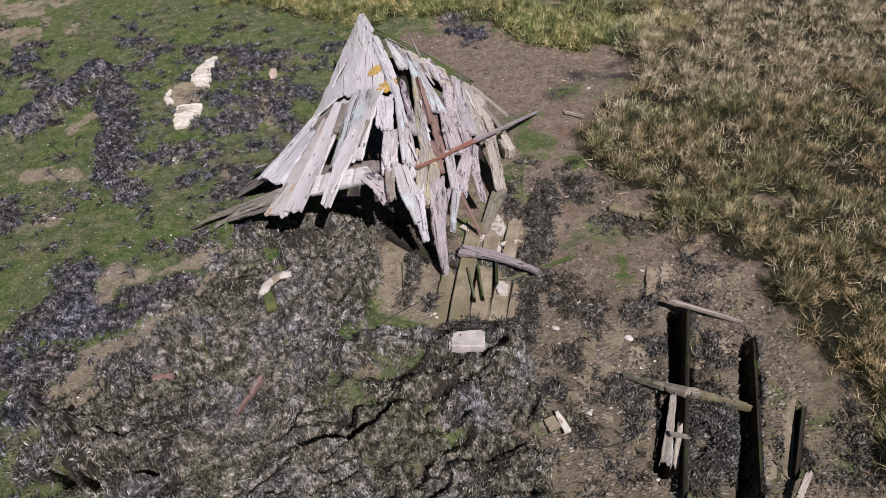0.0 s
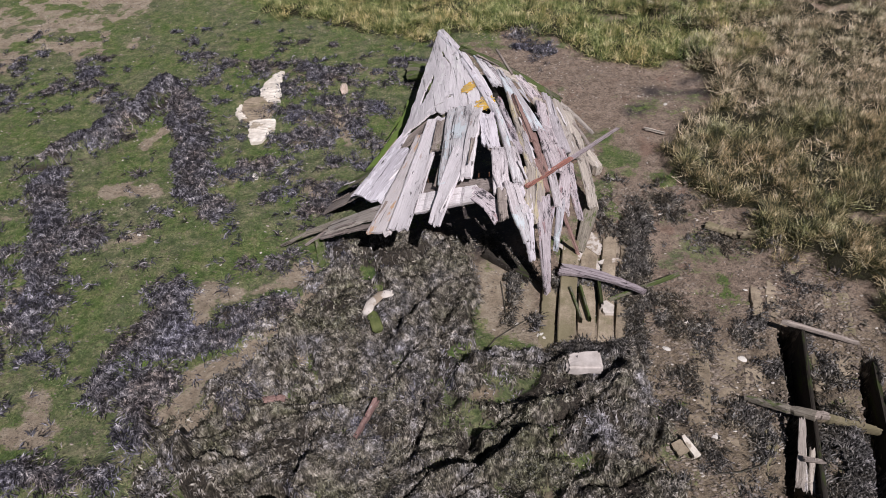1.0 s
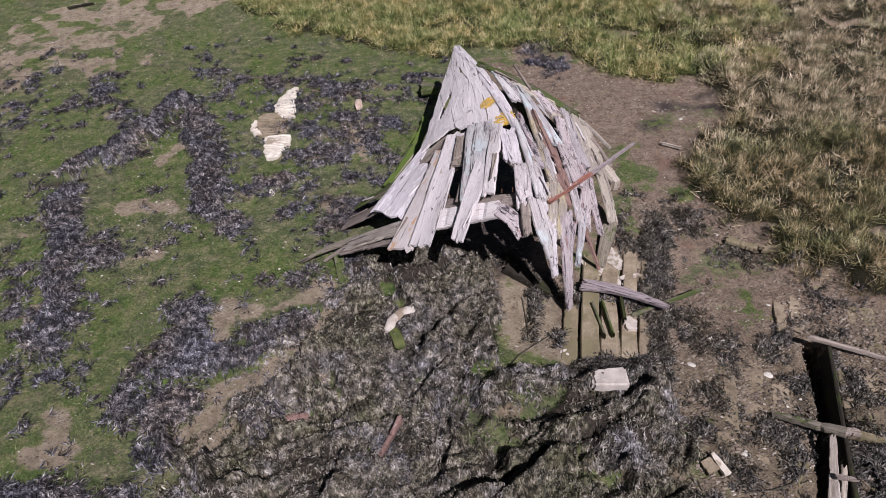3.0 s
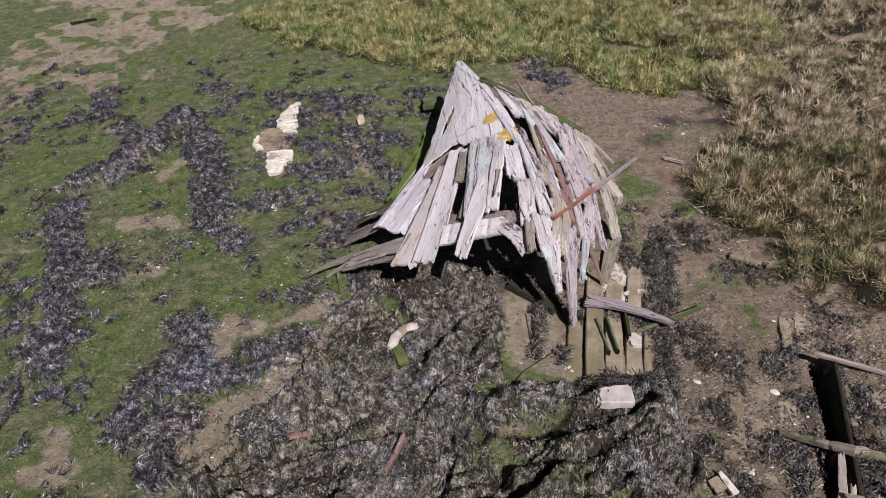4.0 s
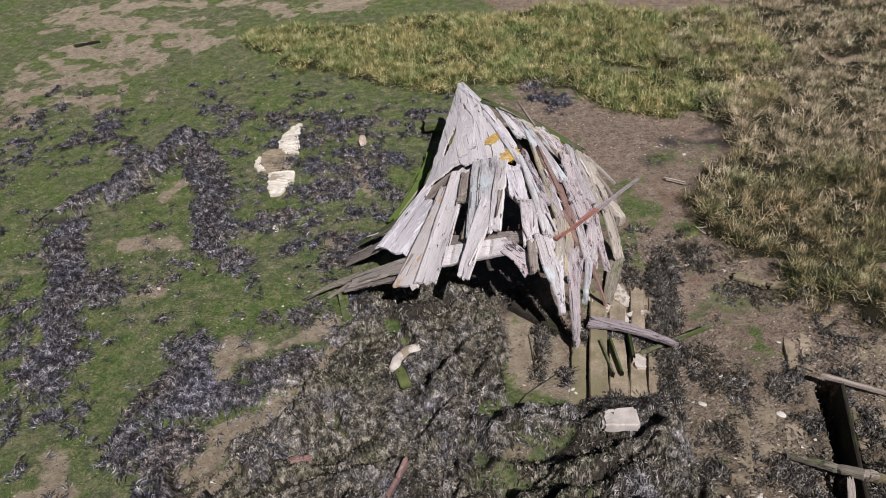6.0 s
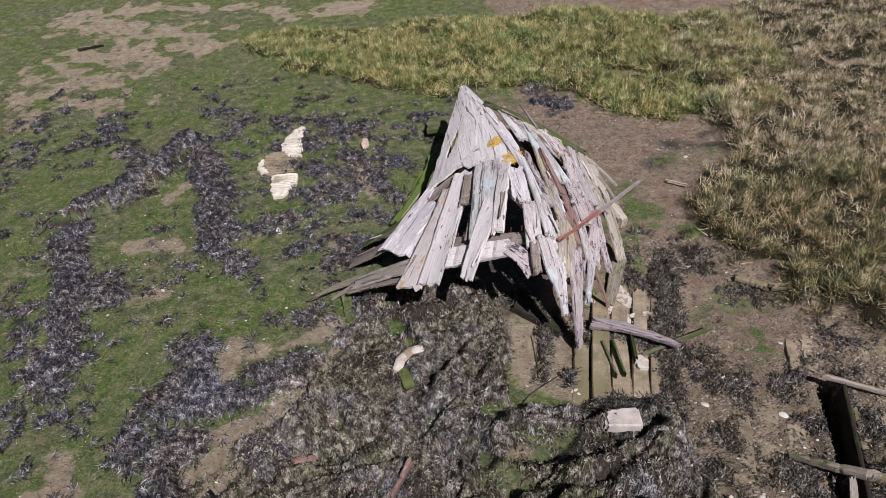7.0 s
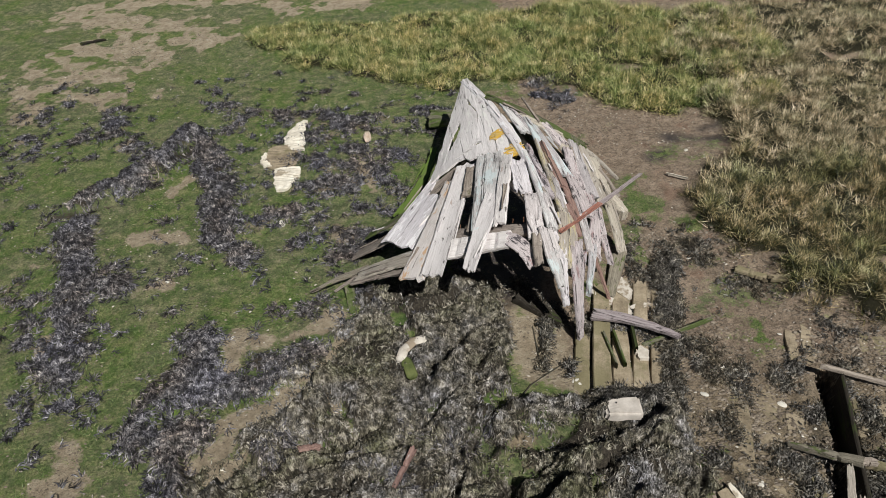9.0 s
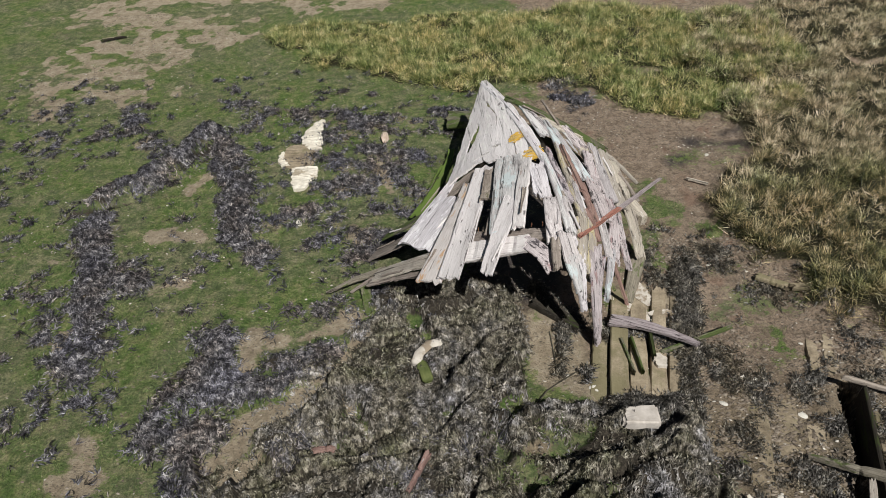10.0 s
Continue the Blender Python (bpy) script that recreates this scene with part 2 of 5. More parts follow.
WOOD["silt"] = silted_wood("silted_boards", 0.54)
WOOD["silt_moss"] = silted_wood("mossy_silted_boards", 0.40)
GROUND = ground_material()
WRACK = island_material("dark_wrack", ((0.0, (0.008, 0.008, 0.009)), (0.36, (0.024, 0.023, 0.026)), (0.52, (0.070, 0.068, 0.078)), (0.68, (0.17, 0.165, 0.18)), (0.84, (0.34, 0.33, 0.34)), (1.0, (0.60, 0.58, 0.56))), 0.45, 0.55, 0.4, 14.0, ((1.10, 0.95, 0.82), (1.0, 0.98, 0.99), (0.96, 0.97, 1.12)))
SIDE_WEED = island_material("dark_brown_wrack", ((0.0, (0.009, 0.008, 0.007)), (0.40, (0.034, 0.031, 0.027)), (0.62, (0.100, 0.093, 0.084)), (0.82, (0.23, 0.215, 0.20)), (1.0, (0.44, 0.41, 0.37))), 0.45, 0.45, 0.4, 11.0, ((1.15, 1.02, 0.76), (1.02, 1.0, 0.96), (0.97, 0.98, 1.08)))
MAT_WEED = island_material("brown_wrack", ((0.0, (0.009, 0.009, 0.008)), (0.30, (0.034, 0.033, 0.029)), (0.50, (0.115, 0.108, 0.096)), (0.66, (0.225, 0.215, 0.20)), (0.84, (0.39, 0.38, 0.37)), (1.0, (0.60, 0.58, 0.56))), 0.42, 0.60, 0.4, 15.0, ((0.60, 0.62, 0.42), (0.98, 0.92, 0.82), (1.04, 1.05, 1.20)))
STRAW = island_material("straw_grass", ((0.0, (0.008, 0.011, 0.005)), (0.34, (0.048, 0.050, 0.022)), (0.48, (0.20, 0.168, 0.098)), (0.64, (0.50, 0.43, 0.30)), (1.0, (0.90, 0.83, 0.70))), 0.5, 0.50, 0.4, 7.0, ((1.06, 1.14, 0.98), (1.26, 1.22, 1.18), (1.36, 1.26, 1.22)))
EDGE = island_material("edge_grass", ((0.0, (0.005, 0.009, 0.003)), (0.40, (0.038, 0.046, 0.015)), (0.54, (0.16, 0.14, 0.066)), (0.70, (0.48, 0.40, 0.24)), (1.0, (0.92, 0.82, 0.63))), 0.5, 0.50, 0.4, 7.0, ((0.82, 0.96, 0.70), (1.05, 1.02, 0.95), (1.18, 1.04, 0.92)))
GREEN = island_material("green_grass", ((0.0, (0.016, 0.028, 0.007)), (0.38, (0.085, 0.115, 0.032)), (0.56, (0.23, 0.235, 0.09)), (0.74, (0.50, 0.45, 0.25)), (1.0, (0.88, 0.80, 0.60))), 0.5, 0.48, 0.4, 7.0, ((0.98, 1.18, 0.88), (1.26, 1.24, 1.14), (1.62, 1.42, 1.26)))
TURF = island_material("algae_turf", ((0.0, (0.030, 0.052, 0.014)), (0.38, (0.085, 0.138, 0.037)), (0.68, (0.170, 0.215, 0.075)), (1.0, (0.40, 0.37, 0.22))), 0.6)


def simple(name, lo, hi, rough=0.7, scale=12.0, stain=None, stain_at=0.6):
    n = Nodes(name)
    f = n.noise(scale, (1, 1, 1), 6.0, 0.65)
    col = n.ramp(f, (0.30, lo), (0.65, hi))
    if stain:
        col = n.mix(n.mask(n.noise(4.5, (1, 1, 1), 4.0), stain_at, stain_at + 0.05), col, stain)
    return n.done(col, rough, f, 0.4, 0.006)


SHELL = island_material("bleached_shell", ((0.0, (0.25, 0.21, 0.17)), (0.5, (0.45, 0.40, 0.35)), (1.0, (0.78, 0.75, 0.70))), 0.6)
PEBBLE = island_material("grit", ((0.0, (0.07, 0.055, 0.045)), (0.5, (0.18, 0.145, 0.115)), (1.0, (0.36, 0.31, 0.26))), 0.8)
CHALK = simple("chalky_block", (0.42, 0.38, 0.35), (0.62, 0.57, 0.54), 0.8, 9.0, (0.50, 0.22, 0.16), 0.72)
FOAM = simple("dirty_white_foam", (0.60, 0.54, 0.46), (0.85, 0.80, 0.72), 0.75, 14.0, (0.40, 0.34, 0.265), 0.58)
PALEBOARD = simple("chalky_board", (0.46, 0.41, 0.36), (0.68, 0.63, 0.58), 0.7, 14.0, (0.32, 0.26, 0.20), 0.56)
GREENFOAM = simple("green_slime", (0.06, 0.08, 0.025), (0.16, 0.18, 0.07), 0.6, 10.0)
STONE = simple("orange_stone", (0.45, 0.33, 0.26), (0.62, 0.53, 0.46), 0.8, 14.0)
NAIL = simple("rusty_iron", (0.16, 0.07, 0.04), (0.30, 0.15, 0.09), 0.8, 30.0)
ROPE = simple("dark_cord", (0.03, 0.03, 0.025), (0.09, 0.08, 0.06), 0.8, 30.0)
REDPAINT = wood("red_painted_stick", (0.42, 0.21, 0.17), (0.33, 0.14, 0.11), (0.18, 0.08, 0.07), (0.50, 0.42, 0.40), 0.60)


# ---- helpers for things ----
def mesh_object(name, verts, faces, material, smooth=False):
    me = bpy.data.meshes.new(name)
    me.from_pydata(verts, [], faces)
    me.materials.append(material)
    if smooth:
        me.polygons.foreach_set("use_smooth", [True] * len(me.polygons))
    me.update()
    return new(name, me)


def thing(name, at, label, category, group="", kind=""):
    ob = new(name)
    ob.empty_display_size = 0.1
    ob.matrix_basis = pose(*at)
    return tagged(ob, label, category, group, kind)


def under(ob, parent, label=""):
    """Make ob, placed in the world, a part of parent."""
    place = ob.matrix_basis.copy()
    base = Matrix.Identity(4)
    up = parent
    while up is not None:
        base = up.matrix_basis @ base
        up = up.parent
    ob.parent = parent
    ob.matrix_basis = base.inverted() @ place
    return tagged(ob, label)


def along(a, b, roll):
    """A frame at a whose x points to b; its z is upwards but for the roll about x."""
    a, b = Vector(a), Vector(b)
    x = (b - a).normalized()
    y = Vector((0, 0, 1)).cross(x)
    y = y.normalized() if y.length > 1e-4 else Vector((0, 1, 0))
    z = x.cross(y)
    m = Matrix((x, y, z)).transposed().to_4x4()
    return Matrix.Translation(a) @ m @ pose(0, 0, 0, roll)


def wander(rng, n, amount):
    """A wandering offset: slow drift, small nicks and now and then a bite."""
    drift = [rng.uniform(-1, 1) for _ in range(n // 4 + 3)]
    out = []
    for i in range(n + 1):
        k, f = i // 4, (i % 4) / 4
        v = drift[k] * (1 - f) + drift[k + 1] * f + rng.uniform(-0.45, 0.45)
        if rng.random() < 0.06:
            v -= rng.uniform(1, 3)
        out.append(v * amount)
    return out


def board_mesh(rng, length, w0, w1, bend=(0, 0), thick=0.028, jag=0.03, nibble=0.006, nx=18):
    """A worn board along x: ragged ends, eaten edges, eased arrises, bent by `bend` (y, z) at its middle."""
    cols = (-1.0, -0.88, -0.6, -0.3, 0.0, 0.3, 0.6, 0.88, 1.0)
    ends = [[rng.uniform(-1, 0.6) * jag for _ in cols] for _ in range(2)]
    edge = wander(rng, nx, nibble), wander(rng, nx, nibble)
    swell = wander(rng, nx, 0.003)
    warp = rng.uniform(-0.08, 0.08)
    cup = rng.uniform(-0.01, 0.01)
    top, bot = [], []
    for i in range(nx + 1):
        s = i / nx
        w = (w0 + (w1 - w0) * s) / 2
        k = 4 * s * (1 - s)
        for j, c in enumerate(cols):
            x = s * length
            x += ends[0][j] * max(0, 1 - s * 7) - ends[1][j] * max(0, 1 - (1 - s) * 7)
            e = w * c
            if abs(c) > 0.8:
                e += math.copysign(min(w * 0.7, 1), c) * edge[c > 0][i] / max(min(w * 0.7, 1), 1e-3) if w > 0.02 else 0
            y = e + bend[0] * k
            z = bend[1] * k + warp * w * c * (s - 0.5) * 2 + swell[i] + cup * c * c
            round_off = 0.25 * thick if abs(c) > 0.95 else 0.0
            top.append((x, y, z + thick / 2 - round_off))
            bot.append((x, y, z - thick / 2 + round_off))
    n, m = len(top), len(cols)
    faces = []
    for i in range(nx):
        for j in range(m - 1):
            a = i * m + j
            faces.append((a, a + m, a + m + 1, a + 1))
            faces.append((n + a, n + a + 1, n + a + m + 1, n + a + m))
        for j in (0, m - 1):
            a, b = i * m + j, (i + 1) * m + j
            faces.append((a, n + a, n + b, b) if j == 0 else (a, b, n + b, n + a))
    for i in (0, nx):
        for j in range(m - 1):
            a = i * m + j
            faces.append((a, a + 1, n + a + 1, n + a) if i == 0 else (a + 1, a, n + a, n + a + 1))
    return top + bot, faces


RNG = random.Random(7)


def plank(name, a, mid, b, w0, w1, roll, material, thick=0.028, jag=0.03, nibble=0.0045, lift=0.0, nx=18):
    """A worn board from a by mid to b in the world, with its own grain."""
    m = along(a, b, roll)
    c = m.inverted() @ Vector(mid)
    length = (Vector(b) - Vector(a)).length
    verts, faces = board_mesh(RNG, length, w0, w1, (c.y, c.z + lift), thick, jag, nibble, nx)
    ob = mesh_object(name, verts, faces, material)
    ob.matrix_basis = m
    return ob


def straight(name, a, b, w0, w1, material, roll=0, thick=0.05, jag=0.02, nibble=0.0035, sag=0.0):
    mid = (Vector(a) + Vector(b)) / 2 + Vector((0, 0, sag))
    return plank(name, a, mid, b, w0, w1, roll, material, thick, jag, nibble)


# ---- the lie of the land ----
def hash_grid(ix, iy, seed):
    v = np.sin(ix * 127.1 + iy * 311.7 + seed * 74.7) * 43758.5453
    return v - np.floor(v)


def value_noise(x, y, seed=0):
    ix, iy = np.floor(x), np.floor(y)
    fx, fy = x - ix, y - iy
    fx, fy = fx * fx * (3 - 2 * fx), fy * fy * (3 - 2 * fy)
    a, b = hash_grid(ix, iy, seed), hash_grid(ix + 1, iy, seed)
    c, d = hash_grid(ix, iy + 1, seed), hash_grid(ix + 1, iy + 1, seed)
    return (a + (b - a) * fx) * (1 - fy) + (c + (d - c) * fx) * fy


def fbm(x, y, scale, octaves=3, seed=0):
    total, amp, norm = 0, 1.0, 0.0
    for o in range(octaves):
        total = total + amp * (value_noise(x * scale * 2 ** o + 11.3 * o, y * scale * 2 ** o - 7.7 * o, seed + o) - 0.5) * 2
        norm += amp
        amp *= 0.55
    return total / norm


# Strips on the ground: x0, y0, x1, y1, half width.
WEED_LEFT = [(-6.42, 6.72, -6.11, 6.99, 0.07), (-6.12, 7.04, -5.68, 7.43, 0.14), (-5.70, 7.50, -5.33, 8.00, 0.17), (-5.35, 8.07, -5.17, 8.56, 0.15), (-5.13, 8.56, -4.73, 7.81, 0.16), (-4.73, 7.81, -4.42, 7.03, 0.20), (-4.42, 7.03, -4.23, 6.24, 0.20), (-4.16, 6.24, -3.87, 5.83, 0.13), (-6.10, 6.53, -5.86, 6.05, 0.17), (-5.86, 6.05, -5.59, 5.31, 0.14), (-5.59, 5.31, -5.41, 4.82, 0.18), (-5.52, 5.52, -5.21, 5.46, 0.12), (-5.35, 4.81, -5.24, 4.55, 0.14), (-5.39, 4.38, -5.24, 4.20, 0.11)]
WEED_LOW = [(-4.00, 4.70, -3.84, 4.17, 0.12), (-4.05, 4.32, -3.97, 4.05, 0.12), (-4.27, 4.06, -4.27, 3.81, 0.06), (-4.15, 4.12, -4.20, 3.93, 0.10), (-3.60, 4.03, -3.25, 4.11, 0.12), (-3.34, 4.28, -2.92, 4.38, 0.13), (-2.91, 4.33, -2.85, 4.24, 0.07), (-4.31, 3.50, -3.97, 3.51, 0.12), (-3.95, 3.45, -3.63, 3.55, 0.16), (-3.77, 3.18, -3.81, 2.98, 0.12), (-3.88, 3.91, -3.64, 3.88, 0.07), (-3.37, 4.18, -3.31, 4.20, 0.04), (-2.97, 3.41, -3.02, 3.15, 0.05), (-5.04, 2.72, -4.50, 2.77, 0.08), (-4.33, 2.67, -3.95, 2.71, 0.06)]
WEED_FLECK = [(-3.67, 8.89, -3.07, 8.67, 0.15), (-3.36, 8.39, -2.73, 8.49, 0.19), (-2.42, 8.73, -2.01, 8.65, 0.15), (-1.94, 9.04, -1.65, 8.85, 0.11), (-3.26, 7.68, -2.63, 7.37, 0.22), (-3.00, 8.07, -2.30, 7.87, 0.17), (-3.48, 7.19, -2.89, 7.09, 0.15), (-3.55, 6.73, -3.20, 6.49, 0.15), (-4.01, 6.33, -3.72, 6.52, 0.14), (-3.60, 6.10, -3.79, 5.92, 0.08), (-3.02, 6.16, -2.67, 6.29, 0.13), (-2.25, 7.03, -1.93, 6.95, 0.08), (-8.10, 9.15, -7.76, 9.37, 0.10), (-7.89, 8.58, -7.75, 8.62, 0.06), (-6.41, 8.91, -6.04, 8.46, 0.09), (-4.93, 9.43, -4.59, 8.90, 0.09), (-4.23, 9.19, -3.91, 9.07, 0.07), (-0.04, 9.44, 0.19, 8.91, 0.16), (-2.81, 4.75, -2.75, 4.98, 0.06)]
WEED_MOUND = [(-3.6, 2.6, -3.3, 2.25, 0.16), (-3.1, 2.55, 0.2, 2.45, 0.30), (-3.3, 2.75, -2.6, 2.7, 0.2), (-2.8, 2.1, 0.3, 2.1, 0.2), (-2.17, 5.04, -1.41, 5.00, 0.35), (-2.42, 4.59, -1.32, 4.39, 0.28), (-2.80, 4.06, -1.54, 3.94, 0.31), (-3.16, 3.47, -1.46, 3.40, 0.34), (-3.38, 2.96, -1.34, 2.88, 0.32), (-1.31, 3.34, 0.23, 3.33, 0.21), (-1.33, 2.93, 0.24, 3.02, 0.26), (-1.19, 4.83, -1.18, 3.98, 0.18), (-0.96, 3.64, 0.32, 3.67, 0.14), (-3.50, 3.06, -2.61, 4.32, 0.10)]
WEED_RIGHT = [(0.74, 5.73, 0.56, 4.88, 0.14), (0.71, 4.50, 0.94, 4.14, 0.18), (1.50, 4.11, 1.59, 3.85, 0.15), (0.57, 3.21, 0.72, 2.86, 0.13), (1.54, 3.61, 1.50, 3.28, 0.14), (1.91, 3.48, 1.67, 2.83, 0.15), (1.54, 5.15, 1.94, 5.12, 0.16), (1.16, 5.61, 1.19, 5.79, 0.12), (1.26, 3.03, 1.27, 2.84, 0.11), (-0.68, 4.36, -0.68, 3.90, 0.13), (-0.39, 4.94, -0.59, 5.11, 0.11), (0.05, 4.68, 0.37, 4.55, 0.10), (0.43, 5.57, 0.51, 5.38, 0.11)]
MUD_FLAT = [(-9.10, 13.33, -5.94, 12.51, 0.28), (-8.13, 11.80, -6.75, 11.52, 0.37), (-8.64, 9.99, -8.24, 10.23, 0.18), (-7.77, 9.99, -6.40, 9.76, 0.19), (-8.53, 10.86, -7.23, 10.51, 0.26), (-4.68, 13.22, -3.15, 13.40, 0.23), (-8.86, 13.87, -5.69, 13.77, 0.17), (-7.33, 12.18, -5.88, 11.88, 0.20), (-8.84, 10.69, -7.98, 9.65, 0.16)]
MUD_LEFT = [(-5.27, 6.30, -4.73, 6.28, 0.13), (-5.10, 7.26, -4.96, 7.54, 0.10), (-4.90, 5.38, -4.62, 5.47, 0.11), (-4.92, 3.41, -4.74, 3.11, 0.13), (-4.92, 3.10, -4.65, 3.11, 0.12), (-5.64, 4.53, -5.64, 4.74, 0.05), (-3.65, 4.72, -3.64, 4.33, 0.11), (-3.46, 4.60, -2.63, 4.74, 0.06), (-3.49, 3.57, -3.18, 3.78, 0.15), (-3.18, 3.78, -2.88, 4.11, 0.12), (-2.88, 4.11, -2.50, 4.66, 0.08), (-3.65, 3.18, -3.46, 3.43, 0.12), (-3.52, 3.09, -3.31, 3.23, 0.13), (-6.40, 5.92, -6.18, 5.86, 0.06), (-2.66, 7.63, -2.46, 7.05, 0.06), (-2.87, 4.79, -2.65, 4.90, 0.05)]
MUD_MOUND = [(-1.73, 4.15, -1.62, 4.10, 0.04), (-1.62, 4.10, -1.44, 4.35, 0.03), (-2.87, 3.38, -2.70, 3.39, 0.05), (-1.92, 3.34, -1.82, 3.23, 0.05), (-2.06, 3.05, -1.93, 3.13, 0.03), (-2.44, 2.72, -2.32, 2.81, 0.05), (-1.05, 3.33, -0.74, 3.34, 0.05), (-1.35, 2.66, -1.20, 2.71, 0.08), (-0.27, 2.61, -0.15, 2.70, 0.06), (-2.64, 3.87, -2.39, 3.50, 0.03)]
GREEN_MOUND = [(-0.73, 3.51, -0.49, 3.49, 0.05), (-0.83, 3.44, -0.92, 3.50, 0.04), (0.50, 3.20, 0.50, 3.15, 0.05), (-0.19, 2.59, -0.14, 2.65, 0.03), (0.20, 2.93, 0.21, 2.88, 0.04), (-0.47, 2.88, -0.38, 2.90, 0.04), (-1.29, 2.69, -1.42, 2.64, 0.04)]
MUD_RIGHT = [(-0.95, 5.3, -0.95, 7.3, 0.50), (-0.81, 8.98, 0.69, 8.21, 0.36), (0.21, 8.11, 1.93, 7.54, 0.29), (1.07, 5.71, 1.39, 4.68, 0.39), (0.74, 4.15, 1.45, 4.11, 0.45), (0.81, 3.42, 2.00, 3.37, 0.41), (0.63, 2.86, 1.73, 2.82, 0.34), (-0.66, 4.50, 0.32, 4.31, 0.47), (-0.96, 4.81, 0.17, 4.90, 0.22), (2.06, 4.35, 2.44, 4.20, 0.30), (0.29, 12.80, 1.42, 12.63, 0.15), (-0.82, 3.16, -0.64, 3.11, 0.09)]
GREEN_RIGHT = [(-2.1, 2.35, -1.9, 2.4, 0.10), (-0.35, 2.5, -0.25, 2.7, 0.07), (-3.45, 2.3, -3.35, 2.35, 0.12), (-1.0, 3.05, -0.9, 2.98, 0.08), (0.66, 6.95, 0.72, 6.40, 0.15), (0.82, 6.60, 0.60, 6.20, 0.09), (0.55, 6.1, 0.5, 5.6, 0.10), (1.22, 6.14, 1.55, 6.19, 0.07), (1.44, 4.60, 1.42, 4.46, 0.08), (0.43, 6.04, 0.43, 5.85, 0.10), (0.50, 3.22, 0.48, 3.17, 0.08), (-0.85, 3.49, -0.55, 3.42, 0.12), (-1.28, 3.08, -1.10, 3.12, 0.11), (1.82, 3.60, 1.82, 3.49, 0.09)]
GRASS_FAR = [(0.2, 10.9, 1.8, 10.4, 0.6), (-1.6, 10.9, 0.2, 10.7, 0.5), (-3.9, 11.05, -2.75, 10.45, 0.35), (-2.75, 10.45, -1.4, 9.95, 0.35), (-1.3, 10.1, 0.3, 10.15, 0.4), (0.3, 10.1, 1.5, 9.0, 0.5), (1.4, 9.4, 2.5, 8.9, 0.6), (0.5, 11.6, 3.2, 10.6, 1.1), (-4.3, 11.7, -2.2, 11.6, 0.55), (-4.56, 11.79, -3.02, 11.59, 0.47), (-2.98, 11.13, -0.47, 11.27, 0.64), (-2.03, 11.95, 0.54, 11.61, 0.55), (0.01, 11.21, 2.70, 10.65, 0.73), (0.71, 9.69, 2.45, 8.97, 0.37)]
GRASS_BANK = [(1.90, 6.80, 3.79, 7.00, 0.55), (1.90, 6.10, 3.19, 5.75, 0.55), (2.38, 5.25, 2.78, 4.91, 0.42), (2.68, 8.47, 4.80, 9.06, 0.68), (3.27, 11.02, 5.91, 11.36, 1.08), (2.47, 9.87, 3.77, 9.91, 0.58), (3.6, 8.0, 6.2, 8.0, 1.2), (3.9, 6.0, 6.2, 6.0, 1.0), (3.9, 4.2, 6.2, 4.0, 1.2), (3.1, 4.1, 3.4, 2.2, 0.34), (6.5, 9.0, 8.5, 13.0, 1.5)]
RIDGE = [(-1.42, 2.55, -0.98, 2.65, 0.03), (-0.98, 2.65, -0.71, 2.81, 0.04), (-0.71, 2.81, -0.47, 2.90, 0.04), (-0.47, 2.90, -0.21, 3.11, 0.04), (-0.21, 3.11, 0.15, 3.34, 0.04), (-1.01, 2.92, -0.68, 3.09, 0.04), (-0.68, 3.09, -0.38, 3.20, 0.04), (-0.38, 3.20, -0.07, 3.38, 0.04), (-0.07, 3.38, 0.24, 3.51, 0.04), (0.24, 3.51, 0.56, 3.65, 0.04), (-1.26, 3.62, -0.43, 3.58, 0.01), (-0.43, 3.58, -0.22, 3.65, 0.02), (-1.13, 3.25, -0.58, 3.15, 0.01), (-0.37, 2.70, -0.13, 2.81, 0.02)]
CRACK = [(-3.82, 3.26, -3.68, 2.94, 0.02), (-3.67, 2.93, -3.50, 2.89, 0.02), (-3.36, 2.96, -3.24, 2.75, 0.03), (-3.24, 2.74, -2.94, 2.72, 0.02), (-2.88, 3.28, -2.37, 3.27, 0.01), (-2.37, 3.27, -1.98, 3.17, 0.01), (-2.33, 2.95, -2.41, 2.67, 0.02), (-1.46, 3.13, -1.51, 2.69, 0.02), (-2.67, 4.10, -2.96, 3.63, 0.02), (-2.96, 3.63, -3.19, 3.29, 0.01), (-1.40, 4.41, -1.66, 3.96, 0.02), (-1.08, 4.34, -0.99, 3.93, 0.02)]
# The first strip paints shade under the wreck; the others are puddles.
WET_SHADE = [(-0.95, 5.5, -0.95, 7.2, 0.45), (1.44, 7.90, 2.20, 7.86, 0.10), (1.05, 7.50, 1.30, 7.60, 0.05), (1.9, 8.1, 2.2, 8.2, 0.08)]
# Beside the weed ridge: lowered, and coloured dark for shade under its edge.
SHADED_DITCH = [(-6.53, 6.67, -6.18, 6.81, 0.04), (-6.17, 6.79, -5.82, 6.99, 0.02), (-5.60, 7.53, -5.32, 7.71, 0.04), (-5.32, 7.71, -5.10, 8.26, 0.05)]
BARE = [(-0.80, 4.84, -0.86, 3.99, 0.14), (-0.57, 4.60, -0.63, 3.95, 0.18), (-0.46, 4.31, -0.44, 3.91, 0.13), (-0.16, 4.03, 0.29, 4.01, 0.17), (0.12, 5.11, 0.46, 5.09, 0.17), (0.03, 4.57, 0.32, 4.41, 0.16)]
SUNK = [(-0.7, 4.3, 0.3, 4.6, 0.35), (0.3, 5.3, 0.6, 3.3, 0.3), (1.2, 4.6, 1.5, 2.4, 0.6)]
